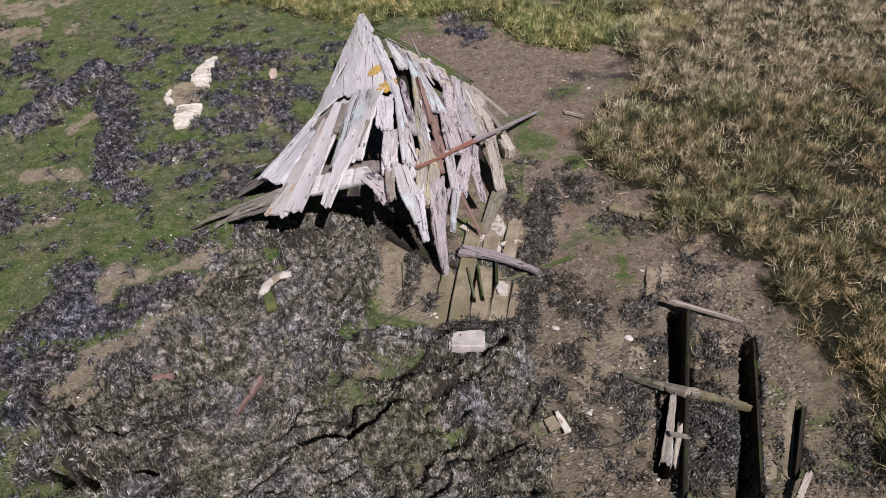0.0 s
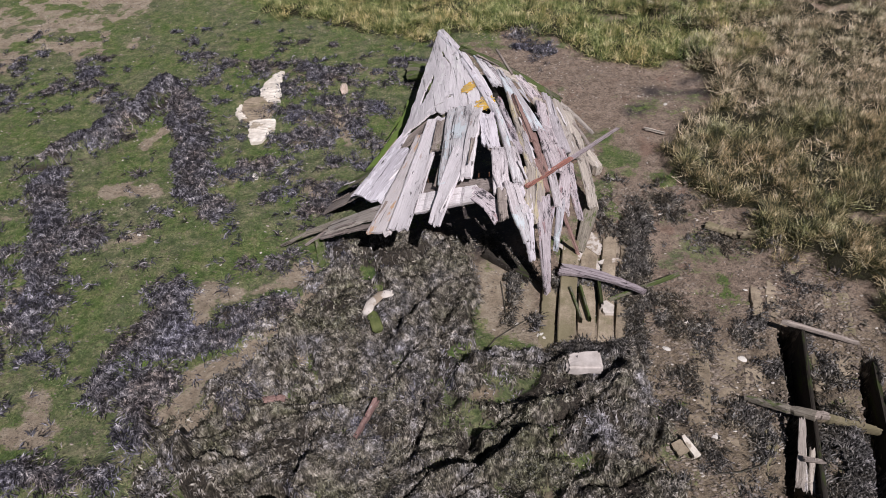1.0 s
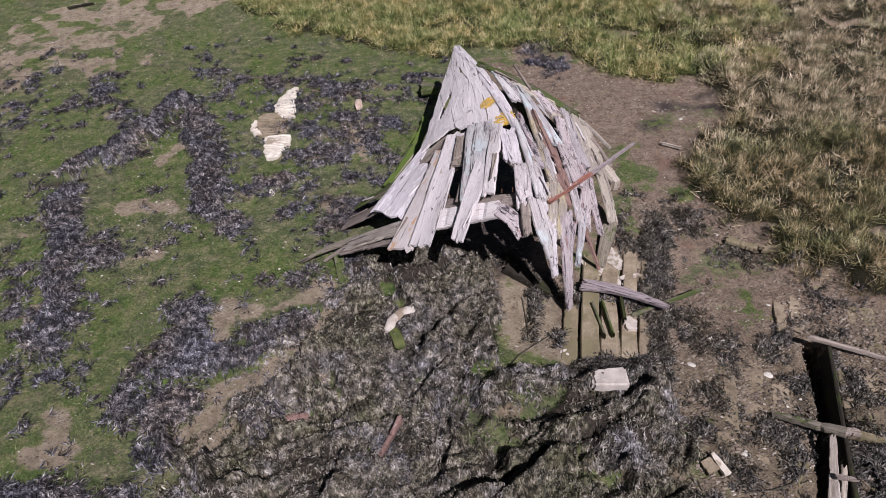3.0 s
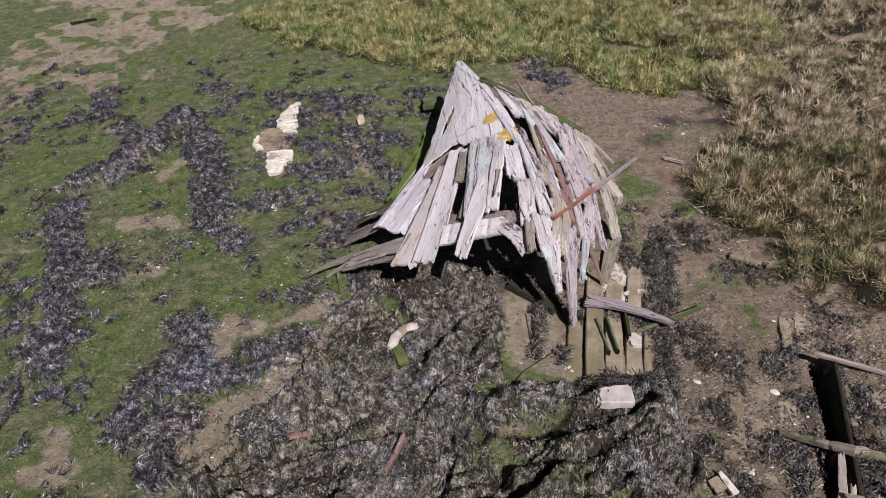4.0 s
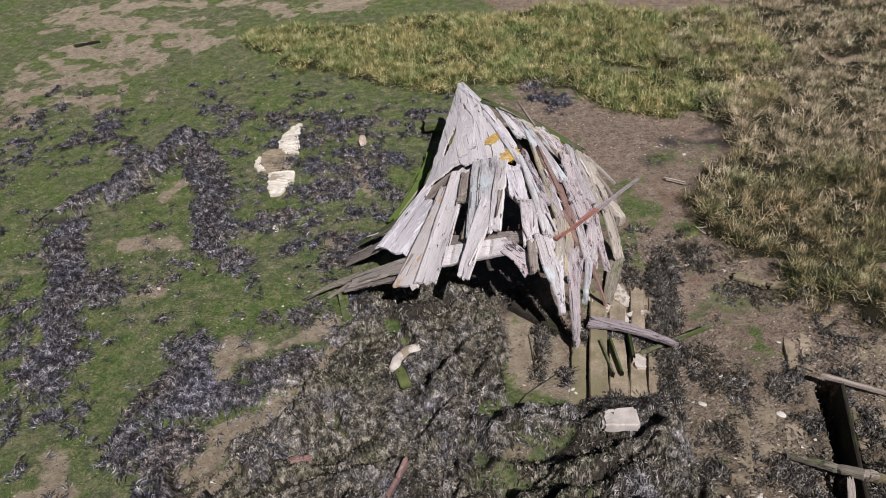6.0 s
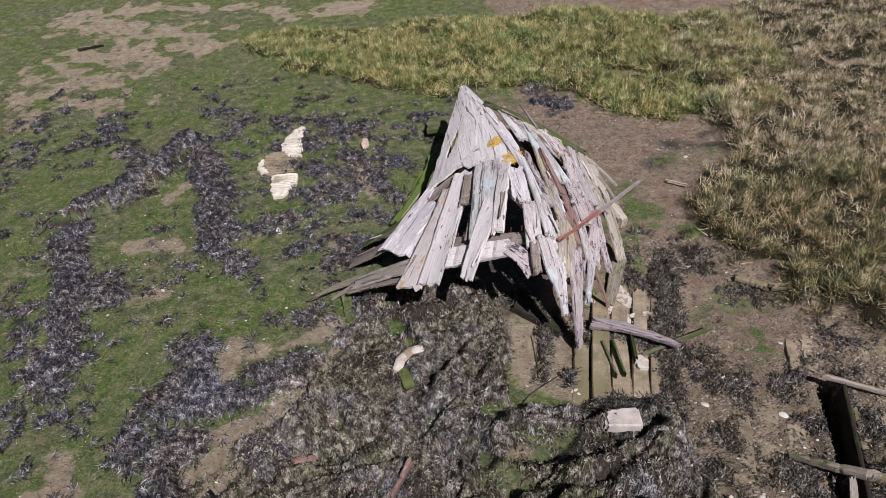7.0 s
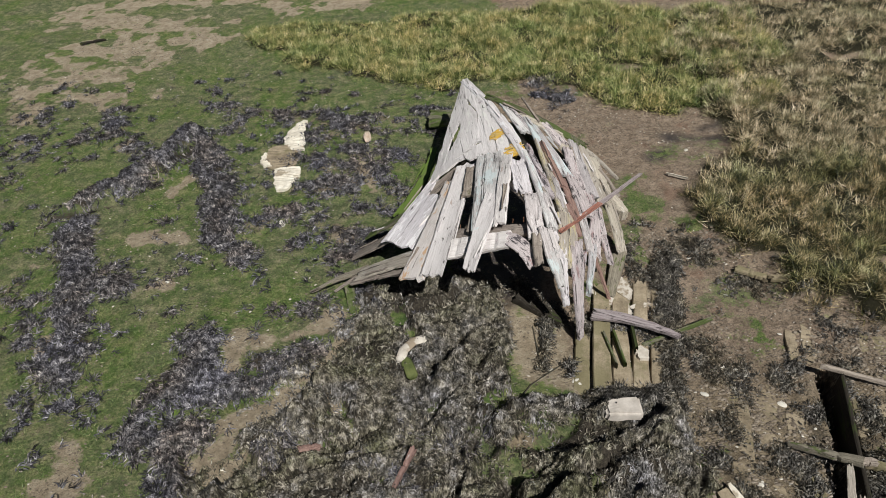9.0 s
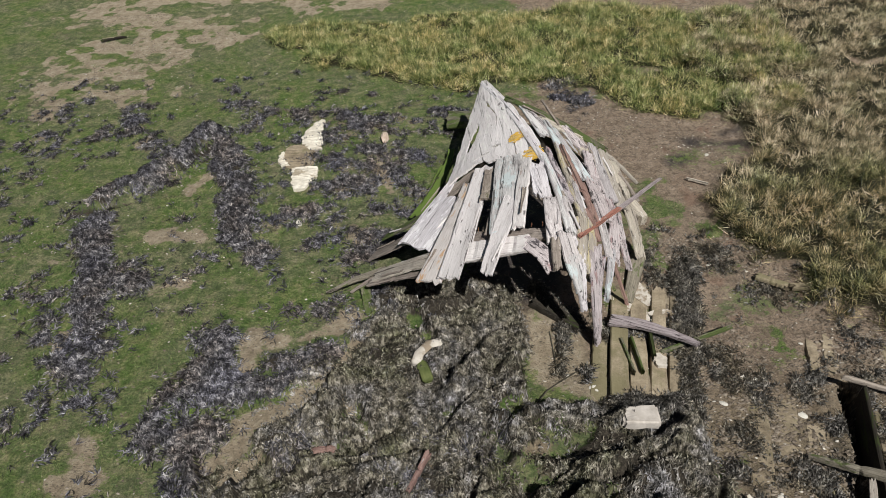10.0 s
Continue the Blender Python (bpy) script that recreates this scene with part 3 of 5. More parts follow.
PITS = [(1.82, 3.97, 1.66, 3.21, 0.06), (1.57, 3.05, 1.36, 2.46, 0.06), (2.30, 3.54, 2.17, 3.03, 0.04), (2.14, 2.93, 1.91, 2.19, 0.04), (2.51, 2.91, 2.27, 2.37, 0.03), (-3.36, 2.54, -3.21, 2.40, 0.03), (-2.68, 2.50, -2.52, 2.47, 0.03), (-3.11, 2.49, -3.00, 2.38, 0.03)]


def strips(x, y, zones, soft=0.10, ragged=0.14, seed=3, grain=2.6):
    """1 inside the strips, 0 outside, with a ragged soft edge."""
    d = np.full(np.shape(x), 1e9)
    for x0, y0, x1, y1, r in zones:
        dx, dy = x1 - x0, y1 - y0
        k = np.clip(((x - x0) * dx + (y - y0) * dy) / max(dx * dx + dy * dy, 1e-6), 0, 1)
        d = np.minimum(d, np.hypot(x - x0 - k * dx, y - y0 - k * dy) - r)
    d = d + ragged * fbm(x, y, grain, 4, seed)
    return np.clip(0.5 - d / (2 * soft), 0, 1)


def ridge(x, y, zones):
    """Crests that swell up gently on one side of each strip and break off sharply on the other."""
    h = np.zeros(np.shape(x))
    wob = 0.05 * fbm(x, y, 3.0, 2, 31) + 0.02 * fbm(x, y, 11.0, 2, 33)
    for x0, y0, x1, y1, r in zones:
        dx, dy = x1 - x0, y1 - y0
        ln = math.hypot(dx, dy)
        t = ((x - x0) * dx + (y - y0) * dy) / ln ** 2
        k = np.clip(t, 0, 1)
        ex, ey = x - x0 - k * dx, y - y0 - k * dy
        side = (-dy * ex + dx * ey) / ln * (1 if dx > 0 else -1) + wob
        fade = np.exp(-((t - k) * ln / 0.08) ** 2) * (0.80 + 0.5 * fbm(x, y, 4.0, 2, 35)) * min(0.45 + r / 0.06, 1.1)
        up = np.where(side < 0, np.exp(-(side / 0.15) ** 2), np.clip(1 - side / 0.012, 0, 1))
        dip = np.exp(-((side - 0.02 - r) / (0.015 + r)) ** 2)
        h = np.maximum(h, up * fade) - 0.6 * dip * fade
    return h


def zone_masks(x, y):
    mud = np.maximum(strips(x, y, MUD_FLAT, 0.12, 0.75, 11, 3.6), strips(x, y, MUD_LEFT, 0.06, 0.09, 12, 5.0))
    clearing = strips(x, y, MUD_MOUND, 0.04, 0.05, 29, 7.0)
    mud = np.maximum(mud, clearing)
    left = strips(x, y, WEED_LEFT + WEED_LOW, 0.10, 0.11, 3, 6.0) * (1 - 0.95 * mud) * (1 - strips(x, y, SHADED_DITCH, 0.03, 0.04, 28))
    fleck = strips(x, y, WEED_FLECK, 0.13, 0.36, 5, 3.6)
    mound = strips(x, y, WEED_MOUND, 0.06, 0.12, 7, 4.0) * (1 - 0.95 * mud)
    right = strips(x, y, WEED_RIGHT, 0.10, 0.22, 9, 4.5) * (1 - 0.85 * strips(x, y, BARE, 0.04, 0.06, 21))
    mud = np.maximum(mud, strips(x, y, MUD_RIGHT, 0.2, 0.2, 13))
    green = np.maximum(strips(x, y, GREEN_RIGHT, 0.08, 0.22, 15, 4.0), strips(x, y, GREEN_MOUND, 0.04, 0.05, 16, 6.0))
    far = strips(x, y, GRASS_FAR, 0.10, 0.26, 17)
    bank = strips(x, y, GRASS_BANK, 0.10, 0.34, 19)
    bare = strips(x, y, BARE, 0.04, 0.06, 21)
    mound = mound * (1 - bare) * (1 - 0.9 * np.clip((fbm(x, y, 2.4, 4, 47) - 0.31) * 6, 0, 1)) * (1 - 0.8 * green)
    speckle = fbm(x, y, 3.6, 4, 41) + 0.5 * fbm(x, y, 0.9, 2, 40)
    scatter = np.clip((speckle - 0.34) * 4, 0, 1) * (x < -1.2) * 0.7 + np.clip((fbm(x, y, 2.9, 4, 43) - 0.16 + 0.12 * (y < 4.3)) * 4, 0, 1) * (x > 0.5) * (y < 6.2) * 0.6
    shaded_ditch = strips(x, y, SHADED_DITCH, 0.03, 0.03, 28)
    scatter, fleck = scatter * (1 - shaded_ditch), fleck * (1 - shaded_ditch)
    specks = np.clip((fbm(x, y, 7.5, 3, 45) - 0.38) * 7, 0, 1) * (x < -1.2) * 0.6
    scatter = np.maximum(scatter, specks * (1 - shaded_ditch))
    return left, fleck * (1 - 0.9 * mud), mound, right, mud, green, far, bank, bare, scatter * (1 - bare) * (1 - 0.8 * mud * (x < -1.2))


def clearing_near(x, y):
    return strips(x, y, MUD_MOUND + MUD_LEFT[8:13], 0.12, 0.05, 30)


def land(x, y, zones):
    """Height of the ground."""
    left, fleck, mound, right, mud, green, far, bank, bare, scatter = zones
    z = 0.035 * fbm(x, y, 0.7, 2, 51) + 0.016 * fbm(x, y, 3.0, 3, 53) + 0.007 * fbm(x, y, 11.0, 3, 55)
    near = np.clip((16 - np.hypot(x + 1, y - 6)) / 4, 0, 1)
    z = z * near
    z = z + 0.05 * left + 0.03 * fleck + 0.03 * right * fbm(x, y, 5.0, 2, 57)
    z = z + mound * (0.08 + 0.11 * fbm(x, y, 2.1, 3, 59) + 0.07 * fbm(x, y, 6.0, 3, 61))
    along_fold, across_fold = 0.87 * x + 0.5 * y, 0.87 * y - 0.5 * x
    fold = fbm(along_fold * 0.55 + 0.25 * fbm(x, y, 1.3, 2, 62), across_fold * 2.0, 1.3, 3, 64)
    z = z + mound * (0.10 * np.abs(fold) - 0.10 * np.clip(1 - np.abs(fold) / 0.07, 0, 1))
    z = z + 0.045 * np.clip(left + 0.6 * fleck + 0.5 * scatter + 0.6 * mound + right, 0, 1) * fbm(x, y, 7.5, 3, 63)
    z = z + 0.12 * strips(x, y, WEED_LEFT[:4], 0.07, 0.06, 3) - 0.08 * strips(x, y, SHADED_DITCH, 0.03, 0.03, 28)
    z = z + 0.22 * np.clip(mound * 3 + left, 0, 1) * ridge(x, y, RIDGE) + 0.20 * np.clip(mound * 3 + left + clearing_near(x, y), 0, 1) * ridge(x, y, CRACK)
    z = z + bank * (0.12 + 0.09 * fbm(x, y, 3.0, 3, 65)) + far * (0.06 + 0.05 * fbm(x, y, 3.0, 2, 67))
    z = z - 0.07 * strips(x, y, SUNK, 0.25, 0.1, 23)
    z = z - 0.34 * strips(x, y, PITS, 0.03, 0.03, 25)
    return z


class Survey:
    """Heights and zones worked out once on a fine lattice and looked up from then on."""

    def __init__(self, x0=-10.0, y0=1.6, x1=8.7, y1=14.3, step=0.02):
        self.x0, self.y0, self.step = x0, y0, step
        gx, gy = np.meshgrid(np.arange(x0, x1, step), np.arange(y0, y1, step))
        self.zones = zone_masks(gx, gy)
        self.height = land(gx, gy, self.zones)

    def spot(self, x, y):
        rows, cols = self.height.shape
        return np.clip((y - self.y0) / self.step, 0, rows - 1.001), np.clip((x - self.x0) / self.step, 0, cols - 1.001)

    def masks(self, x, y):
        r, c = self.spot(x, y)
        r, c = np.rint(r).astype(int), np.rint(c).astype(int)
        return tuple(z[r, c] for z in self.zones)

    def land(self, x, y):
        r, c = self.spot(x, y)
        i, j = r.astype(int), c.astype(int)
        u, v, h = r - i, c - j, self.height
        return (h[i, j] * (1 - v) + h[i, j + 1] * v) * (1 - u) + (h[i + 1, j] * (1 - v) + h[i + 1, j + 1] * v) * u


SURVEY = Survey()


def land_at(x, y):
    return float(SURVEY.land(np.array([float(x)]), np.array([float(y)]))[0])


def axis(lo, fine_lo, fine_hi, hi, step):
    """Even steps in the middle, growing outwards."""
    inner = list(np.arange(fine_lo, fine_hi, step))
    out, s, p = [], step, fine_hi
    while p < hi:
        out.append(p)
        s *= 1.09
        p += s
    out.append(hi)
    low, s, p = [], step, fine_lo
    while p > lo:
        s *= 1.09
        p -= s
        low.append(max(p, lo))
    return np.array(low[::-1] + inner + out)


def build_ground():
    xs, ys = axis(-900, -9.0, 3.4, 900, 0.033), axis(-900, 2.1, 13.4, 900, 0.033)
    X, Y = np.meshgrid(xs, ys)
    zones = zone_masks(X, Y)
    Z = land(X, Y, zones)
    nx, ny = len(xs), len(ys)
    me = bpy.data.meshes.new("ground")
    me.vertices.add(nx * ny)
    me.vertices.foreach_set("co", np.stack([X, Y, Z], -1).astype(np.float32).ravel())
    i = (np.arange(ny - 1)[:, None] * nx + np.arange(nx - 1)[None]).ravel()
    quads = np.stack([i, i + 1, i + nx + 1, i + nx], -1).astype(np.int32)
    me.loops.add(quads.size)
    me.loops.foreach_set("vertex_index", quads.ravel())
    me.polygons.add(len(quads))
    me.polygons.foreach_set("loop_start", np.arange(0, quads.size, 4, dtype=np.int32))
    me.polygons.foreach_set("use_smooth", np.ones(len(quads), dtype=bool))
    left, fleck, mound, right, mud, green, far, bank, bare, scatter = zones
    # these ditch strips take the full dark weed colour in place of shade
    weed = np.maximum.reduce([strips(X, Y, SHADED_DITCH, 0.05, 0.03, 28), left * 0.8, fleck * 0.45, mound, right * 0.5, scatter * 0.3])
    shore = np.clip((-0.4 - X + 0.35 * fbm(X, Y, 1.2, 2, 71) + 4.0 * fbm(X, Y, 0.15, 4, 75) * np.clip((1.8 - Y) * 0.5, 0, 1)) * 3, 0, 1)
    algae = np.maximum(np.clip(shore - 0.88 * mud - 0.5 * fleck - 0.35 * scatter, 0, 1), green)
    algae = np.maximum(algae, 0.40 * (1 - shore) * np.clip(fbm(X, Y, 1.6, 3, 73) * 3, 0, 1))
    red = np.clip((X + 1.2) * 1.5, 0, 1) * np.clip((Y - 3.6) * 1.2, 0, 1)
    for name, values in (("weed", weed), ("algae", algae), ("grass", np.maximum(far, bank)), ("red", red * (1 - bare)), ("dry", bare + (1 - bare) * np.clip((-1.5 - X) * 2, 0, 1) * np.where(Y < 8.5, 1.0, 0.65 + 0.6 * np.clip(Y - 9.3, 0, 1))), ("wet_shade", strips(X, Y, WET_SHADE, 0.08, 0.14, 27))):
        me.attributes.new(name, "FLOAT", "POINT").data.foreach_set("value", values.astype(np.float32).ravel())
    me.materials.append(GROUND)
    me.update()
    me.validate()
    tagged(new("ground", me), "muddy tidal flat with green algae and brown silt", "ground", kind="structure")


build_ground()


# ---- strands: weed, grass, turf ----
def scatter_points(count, x0, x1, y0, y1, chance, seed):
    rng = np.random.default_rng(seed)
    xs, ys = [], []
    have = 0
    for _ in range(60):
        x, y = rng.uniform(x0, x1, count), rng.uniform(y0, y1, count)
        keep = rng.random(count) < chance(x, y)
        xs.append(x[keep]), ys.append(y[keep])
        have += keep.sum()
        if have >= count:
            break
    return np.concatenate(xs)[:count], np.concatenate(ys)[:count]


def strands(name, x, y, heading, length, width, rise, droop, curl, material, label, category, segments=3, base=0.0, seed=0, drape=False):
    """Tapering ribbons in one mesh, each an island of its own; draped ones lie along the ground."""
    rng = np.random.default_rng(seed)
    n, k = len(x), segments + 1
    z = SURVEY.land(x, y) + base
    s = np.linspace(0, 1, k)[None]
    turn = heading[:, None] + curl[:, None] * (s - 0.2)
    step = length[:, None] / segments
    up = rise[:, None] - droop[:, None] * s
    flat = np.sqrt(np.clip(1 - np.clip(up, -1, 1) ** 2, 0.02, 1))
    px = x[:, None] + np.cumsum(np.concatenate([np.zeros((n, 1)), (np.cos(turn) * flat * step)[:, :-1]], 1), 1)
    py = y[:, None] + np.cumsum(np.concatenate([np.zeros((n, 1)), (np.sin(turn) * flat * step)[:, :-1]], 1), 1)
    pz = z[:, None] + np.cumsum(np.concatenate([np.zeros((n, 1)), (up * step)[:, :-1]], 1), 1)
    taper = np.clip(1.15 - s ** 2, 0.15, 1)
    w = width[:, None] * taper / 2
    tilt = rng.uniform(-0.9, 0.9, n)[:, None]
    sx, sy, sz = -np.sin(turn) * w * np.cos(tilt), np.cos(turn) * w * np.cos(tilt), w * np.sin(tilt)
    left = np.stack([px + sx, py + sy, pz + sz], -1)
    right = np.stack([px - sx, py - sy, pz - sz], -1)
    if drape:
        proud = np.where(rng.random((n, 1)) < 0.45, rng.uniform(0.0, 0.036, (n, 1)), 0.0) * np.sin(np.pi * np.clip(s, 0, 1) * 0.8)
        lift = base + rng.uniform(0.002, 0.020, (n, 1)) + rng.uniform(-0.006, 0.010, (n, k)) + proud
        left[..., 2] = SURVEY.land(px + sx, py + sy) + lift + sz
        right[..., 2] = SURVEY.land(px - sx, py - sy) + lift - sz
    co = np.stack([left, right], 2).reshape(n, 2 * k, 3)
    q = np.array([(2 * i, 2 * i + 1, 2 * i + 3, 2 * i + 2) for i in range(segments)])
    quads = (q[None] + (np.arange(n) * 2 * k)[:, None, None]).reshape(-1, 4).astype(np.int32)
    me = bpy.data.meshes.new(name)
    me.vertices.add(n * 2 * k)
    me.vertices.foreach_set("co", co.astype(np.float32).ravel())
    me.loops.add(quads.size)
    me.loops.foreach_set("vertex_index", quads.ravel())
    me.polygons.add(len(quads))
    me.polygons.foreach_set("loop_start", np.arange(0, quads.size, 4, dtype=np.int32))
    me.polygons.foreach_set("use_smooth", np.ones(len(quads), dtype=bool))
    me.materials.append(material)
    me.update()
    me.validate()
    return tagged(new(name, me), label, category, kind="stuff")


def tufts(x, y, per, spread, seed, flow=None):
    """Several strands for every tuft centre, fanned out round it."""
    rng = np.random.default_rng(seed)
    n = len(x)
    lean = rng.uniform(0, 2 * np.pi, n) if flow is None else 7.0 * fbm(x, y, flow, 2, 131) + rng.normal(0, 0.9, n)
    xx, yy = np.repeat(x, per), np.repeat(y, per)
    head = np.repeat(lean, per) + rng.normal(0, spread, n * per)
    r = np.abs(rng.normal(0, 0.03, n * per))
    return xx + r * np.cos(head), yy + r * np.sin(head), head, rng


def seaweed(name, tuft_count, per, box, chance, material, label, seed, size=0.048, base=0.0):
    x, y = scatter_points(tuft_count, *box, chance, seed)
    x, y, head, rng = tufts(x, y, per, 0.75, seed, 1.6)
    n = len(x)
    strands(name, x, y, head, rng.uniform(0.5, 1.7, n) * size, rng.uniform(0.006, 0.012, n), rng.uniform(0.0, 0.5, n), rng.uniform(0.2, 1.2, n), rng.normal(0, 1.1, n), material, label, "seaweed", 2, base, seed, True)


def flat_weed(x, y):
    left, fleck, mound, right, mud, green, far, bank, bare, scatter = SURVEY.masks(x, y)
    speckle = np.clip(0.42 + 1.6 * fbm(x, y, 7.0, 3, 81), 0.04, 1)
    return np.clip(np.maximum.reduce([left * np.clip(0.6 + fbm(x, y, 5.0, 3, 82), 0.15, 1), fleck * speckle * 0.8, scatter * speckle * 0.85]) ** 1.3, 0, 1) * (1 - np.maximum(far, bank)) * (x < 0.3)


def side_weed(x, y):
    left, fleck, mound, right, mud, green, far, bank, bare, scatter = SURVEY.masks(x, y)
    speckle = np.clip(0.35 + 1.6 * fbm(x, y, 5.0, 3, 85), 0.0, 1)
    return np.maximum(right, scatter * 0.7) * speckle * (1 - np.maximum(far, bank)) * ((x > 0.3) | (right > 0.3))


def mound_weed(x, y):
    m = SURVEY.masks(x, y)
    return m[2] * np.clip(0.55 + 1.2 * fbm(x, y, 3.0, 3, 83), 0.06, 1) * np.clip(1 + 4 * ridge(x, y, RIDGE + CRACK), 0.03, 1)


seaweed("seaweed", 17000, 9, (-9, 3.0, 2.2, 10.5), flat_weed, WRACK, "drying blue-black bladderwrack lying on the mud", 101)
seaweed("side_seaweed", 2900, 9, (-1, 3.0, 2.2, 6.5), side_weed, SIDE_WEED, "dark brown wrack and debris between sunken timbers", 105, 0.030)
seaweed("seaweed_mat", 20000, 9, (-4, 0.7, 1.9, 5.6), mound_weed, MAT_WEED, "thick grey-brown seaweed draped over sunken timbers", 103, 0.031)


def grass(name, count, per, box, chance, height, material, label, seed):
    x, y = scatter_points(count, *box, chance, seed)
    x, y, head, rng = tufts(x, y, per, 2.4, seed)
    n = len(x)
    size = height * rng.uniform(0.55, 1.25, n) * (0.85 + 0.35 * fbm(x, y, 0.9, 2, 91))
    strands(name, x, y, head, size, rng.uniform(0.0045, 0.009, n), rng.uniform(0.15, 0.97, n), rng.uniform(0.0, 0.5, n), rng.normal(0, 0.5, n), material, label, "grass", 1, -0.01, seed)


def bank_grass(x, y):
    m = SURVEY.masks(x, y)
    clump = np.clip(0.34 + 2.4 * fbm(x, y, 5.0, 3, 93) + 0.2 * fbm(x, y, 0.9, 2, 94), 0.06, 1)
    return m[7] * clump * (m[7] > 0.3)


def bank_edge(x, y):
    return np.clip((7.6 - y + 0.8 * fbm(x, y, 1.5, 2, 96)) * 1.2, 0, 1)


def front_grass(x, y):
    m = SURVEY.masks(x, y)
    clump = np.clip(0.28 + 2.0 * fbm(x, y, 4.2, 3, 92), 0.02, 1)
    return m[7] * clump * (m[7] > 0.3) * bank_edge(x, y)


def back_grass(x, y):
    return bank_grass(x, y) * (1 - 0.85 * bank_edge(x, y))


def far_grass(x, y):
    m = SURVEY.masks(x, y)
    clump = np.clip(0.50 + 1.8 * fbm(x, y, 5.0, 3, 95), 0.14, 1)
    return m[6] * clump * (m[6] > 0.3)


grass("marsh_grass", 22000, 9, (1.0, 8.3, 4.0, 13.9), back_grass, 0.15, STRAW, "dry straw-coloured cordgrass with green shoots", 111)
grass("edge_grass", 13500, 9, (1.0, 6.5, 2.0, 8.6), front_grass, 0.16, EDGE, "taller green and straw cordgrass along the bank's edge", 112)
grass("green_marsh_grass", 17000, 9, (-5.5, 3.6, 8.3, 13.5), far_grass, 0.15, GREEN, "low yellow-green marsh grass at the edge of the flat", 113)


def turf_patches(x, y):
    left, fleck, mound, right, mud, green, far, bank, bare, scatter = SURVEY.masks(x, y)
    shore = np.clip((-0.4 - x + 0.35 * fbm(x, y, 1.2, 2, 71)) * 3, 0, 1)
    algae = np.maximum(np.clip(shore - 1.2 * mud, 0, 1), green)
    return algae * (1 - np.maximum.reduce([left, mound, far, bank])) * np.clip(0.55 + 1.2 * fbm(x, y, 3.0, 3, 99), 0.05, 1)


def turf(count, seed):
    x, y = scatter_points(count, -9.5, 2.0, 2.2, 13.0, turf_patches, seed)
    x, y, head, rng = tufts(x, y, 6, 1.5, seed)
    n = len(x)
    strands("algae_turf", x, y, head, rng.uniform(0.015, 0.05, n), rng.uniform(0.004, 0.009, n), rng.uniform(0.1, 0.7, n), rng.uniform(0.0, 0.6, n), rng.normal(0, 0.6, n), TURF, "short green filament algae over the mud", "algae", 1, -0.003, seed)


turf(19000, 115)


# ---- litter ----
def chips(name, count, box, chance, size, material, label, category, seed):
    """Small broken pieces, each a low faceted lump."""
    x, y = scatter_points(count, *box, chance, seed)
    rng = np.random.default_rng(seed)
    z = SURVEY.land(x, y)
    verts, faces = [], []
    for px, py, pz in zip(x, y, z):
        r = size * rng.uniform(0.4, 1.4)
        k = int(rng.integers(5, 8))
        a = rng.uniform(0, 6.3)
        b = len(verts)
        tilt = rng.uniform(-0.5, 0.5, 2)
        for i in range(k):
            t = a + i * 2 * math.pi / k
            q = r * rng.uniform(0.6, 1.15)
            dx, dy = q * math.cos(t), q * math.sin(t) * 0.65
            verts.append((px + dx, py + dy, pz + 0.006 + dx * tilt[0] + dy * tilt[1]))
        verts.append((px, py, pz + 0.006 + r * 0.35))
        faces += [(b + i, b + (i + 1) % k, b + k) for i in range(k)]
    tagged(mesh_object(name, verts, faces, material), label, category, kind="stuff")


def shelly(x, y):
    left, fleck, mound, right, mud, green, far, bank, bare, scatter = SURVEY.masks(x, y)
    return np.clip(0.10 + 0.9 * mud * np.clip(0.4 + fbm(x, y, 2.5, 2, 97), 0, 1) + 0.6 * (x > -1.2) * (y > 7.8) * np.clip(0.3 + 2 * fbm(x, y, 2.5, 2, 98), 0, 1), 0, 1) * (1 - np.maximum(far, bank)) * (1 - 0.9 * mound)


chips("shell_litter", 2300, (-9, 3.0, 2.3, 13), shelly, 0.013, SHELL, "scattered broken white shells on the mud", "shells", 121)
def rubbly(x, y):
    m = SURVEY.masks(x, y)
    return np.clip(0.25 + 1.4 * fbm(x, y, 2.2, 3, 101), 0, 1) * (1 - np.maximum.reduce([m[6], m[7], m[2]]))


chips("rubble", 4600, (0.45, 2.7, 2.1, 6.0), rubbly, 0.020, PEBBLE, "red-brown rubble and broken shell in mud", "rubble", 125)
chips("grit", 14000, (-9.5, 3.0, 2.3, 13.2), shelly, 0.012, PEBBLE, "brown grit and pebbles in the mud", "gravel", 123)

# ---- the wreck: an upturned bow of boards over frames ----
wreck = thing("boat_wreck", (-1.0, 5.9, 0.0), "broken bow of a wooden boat with bleached, peeling planks", "shipwreck")


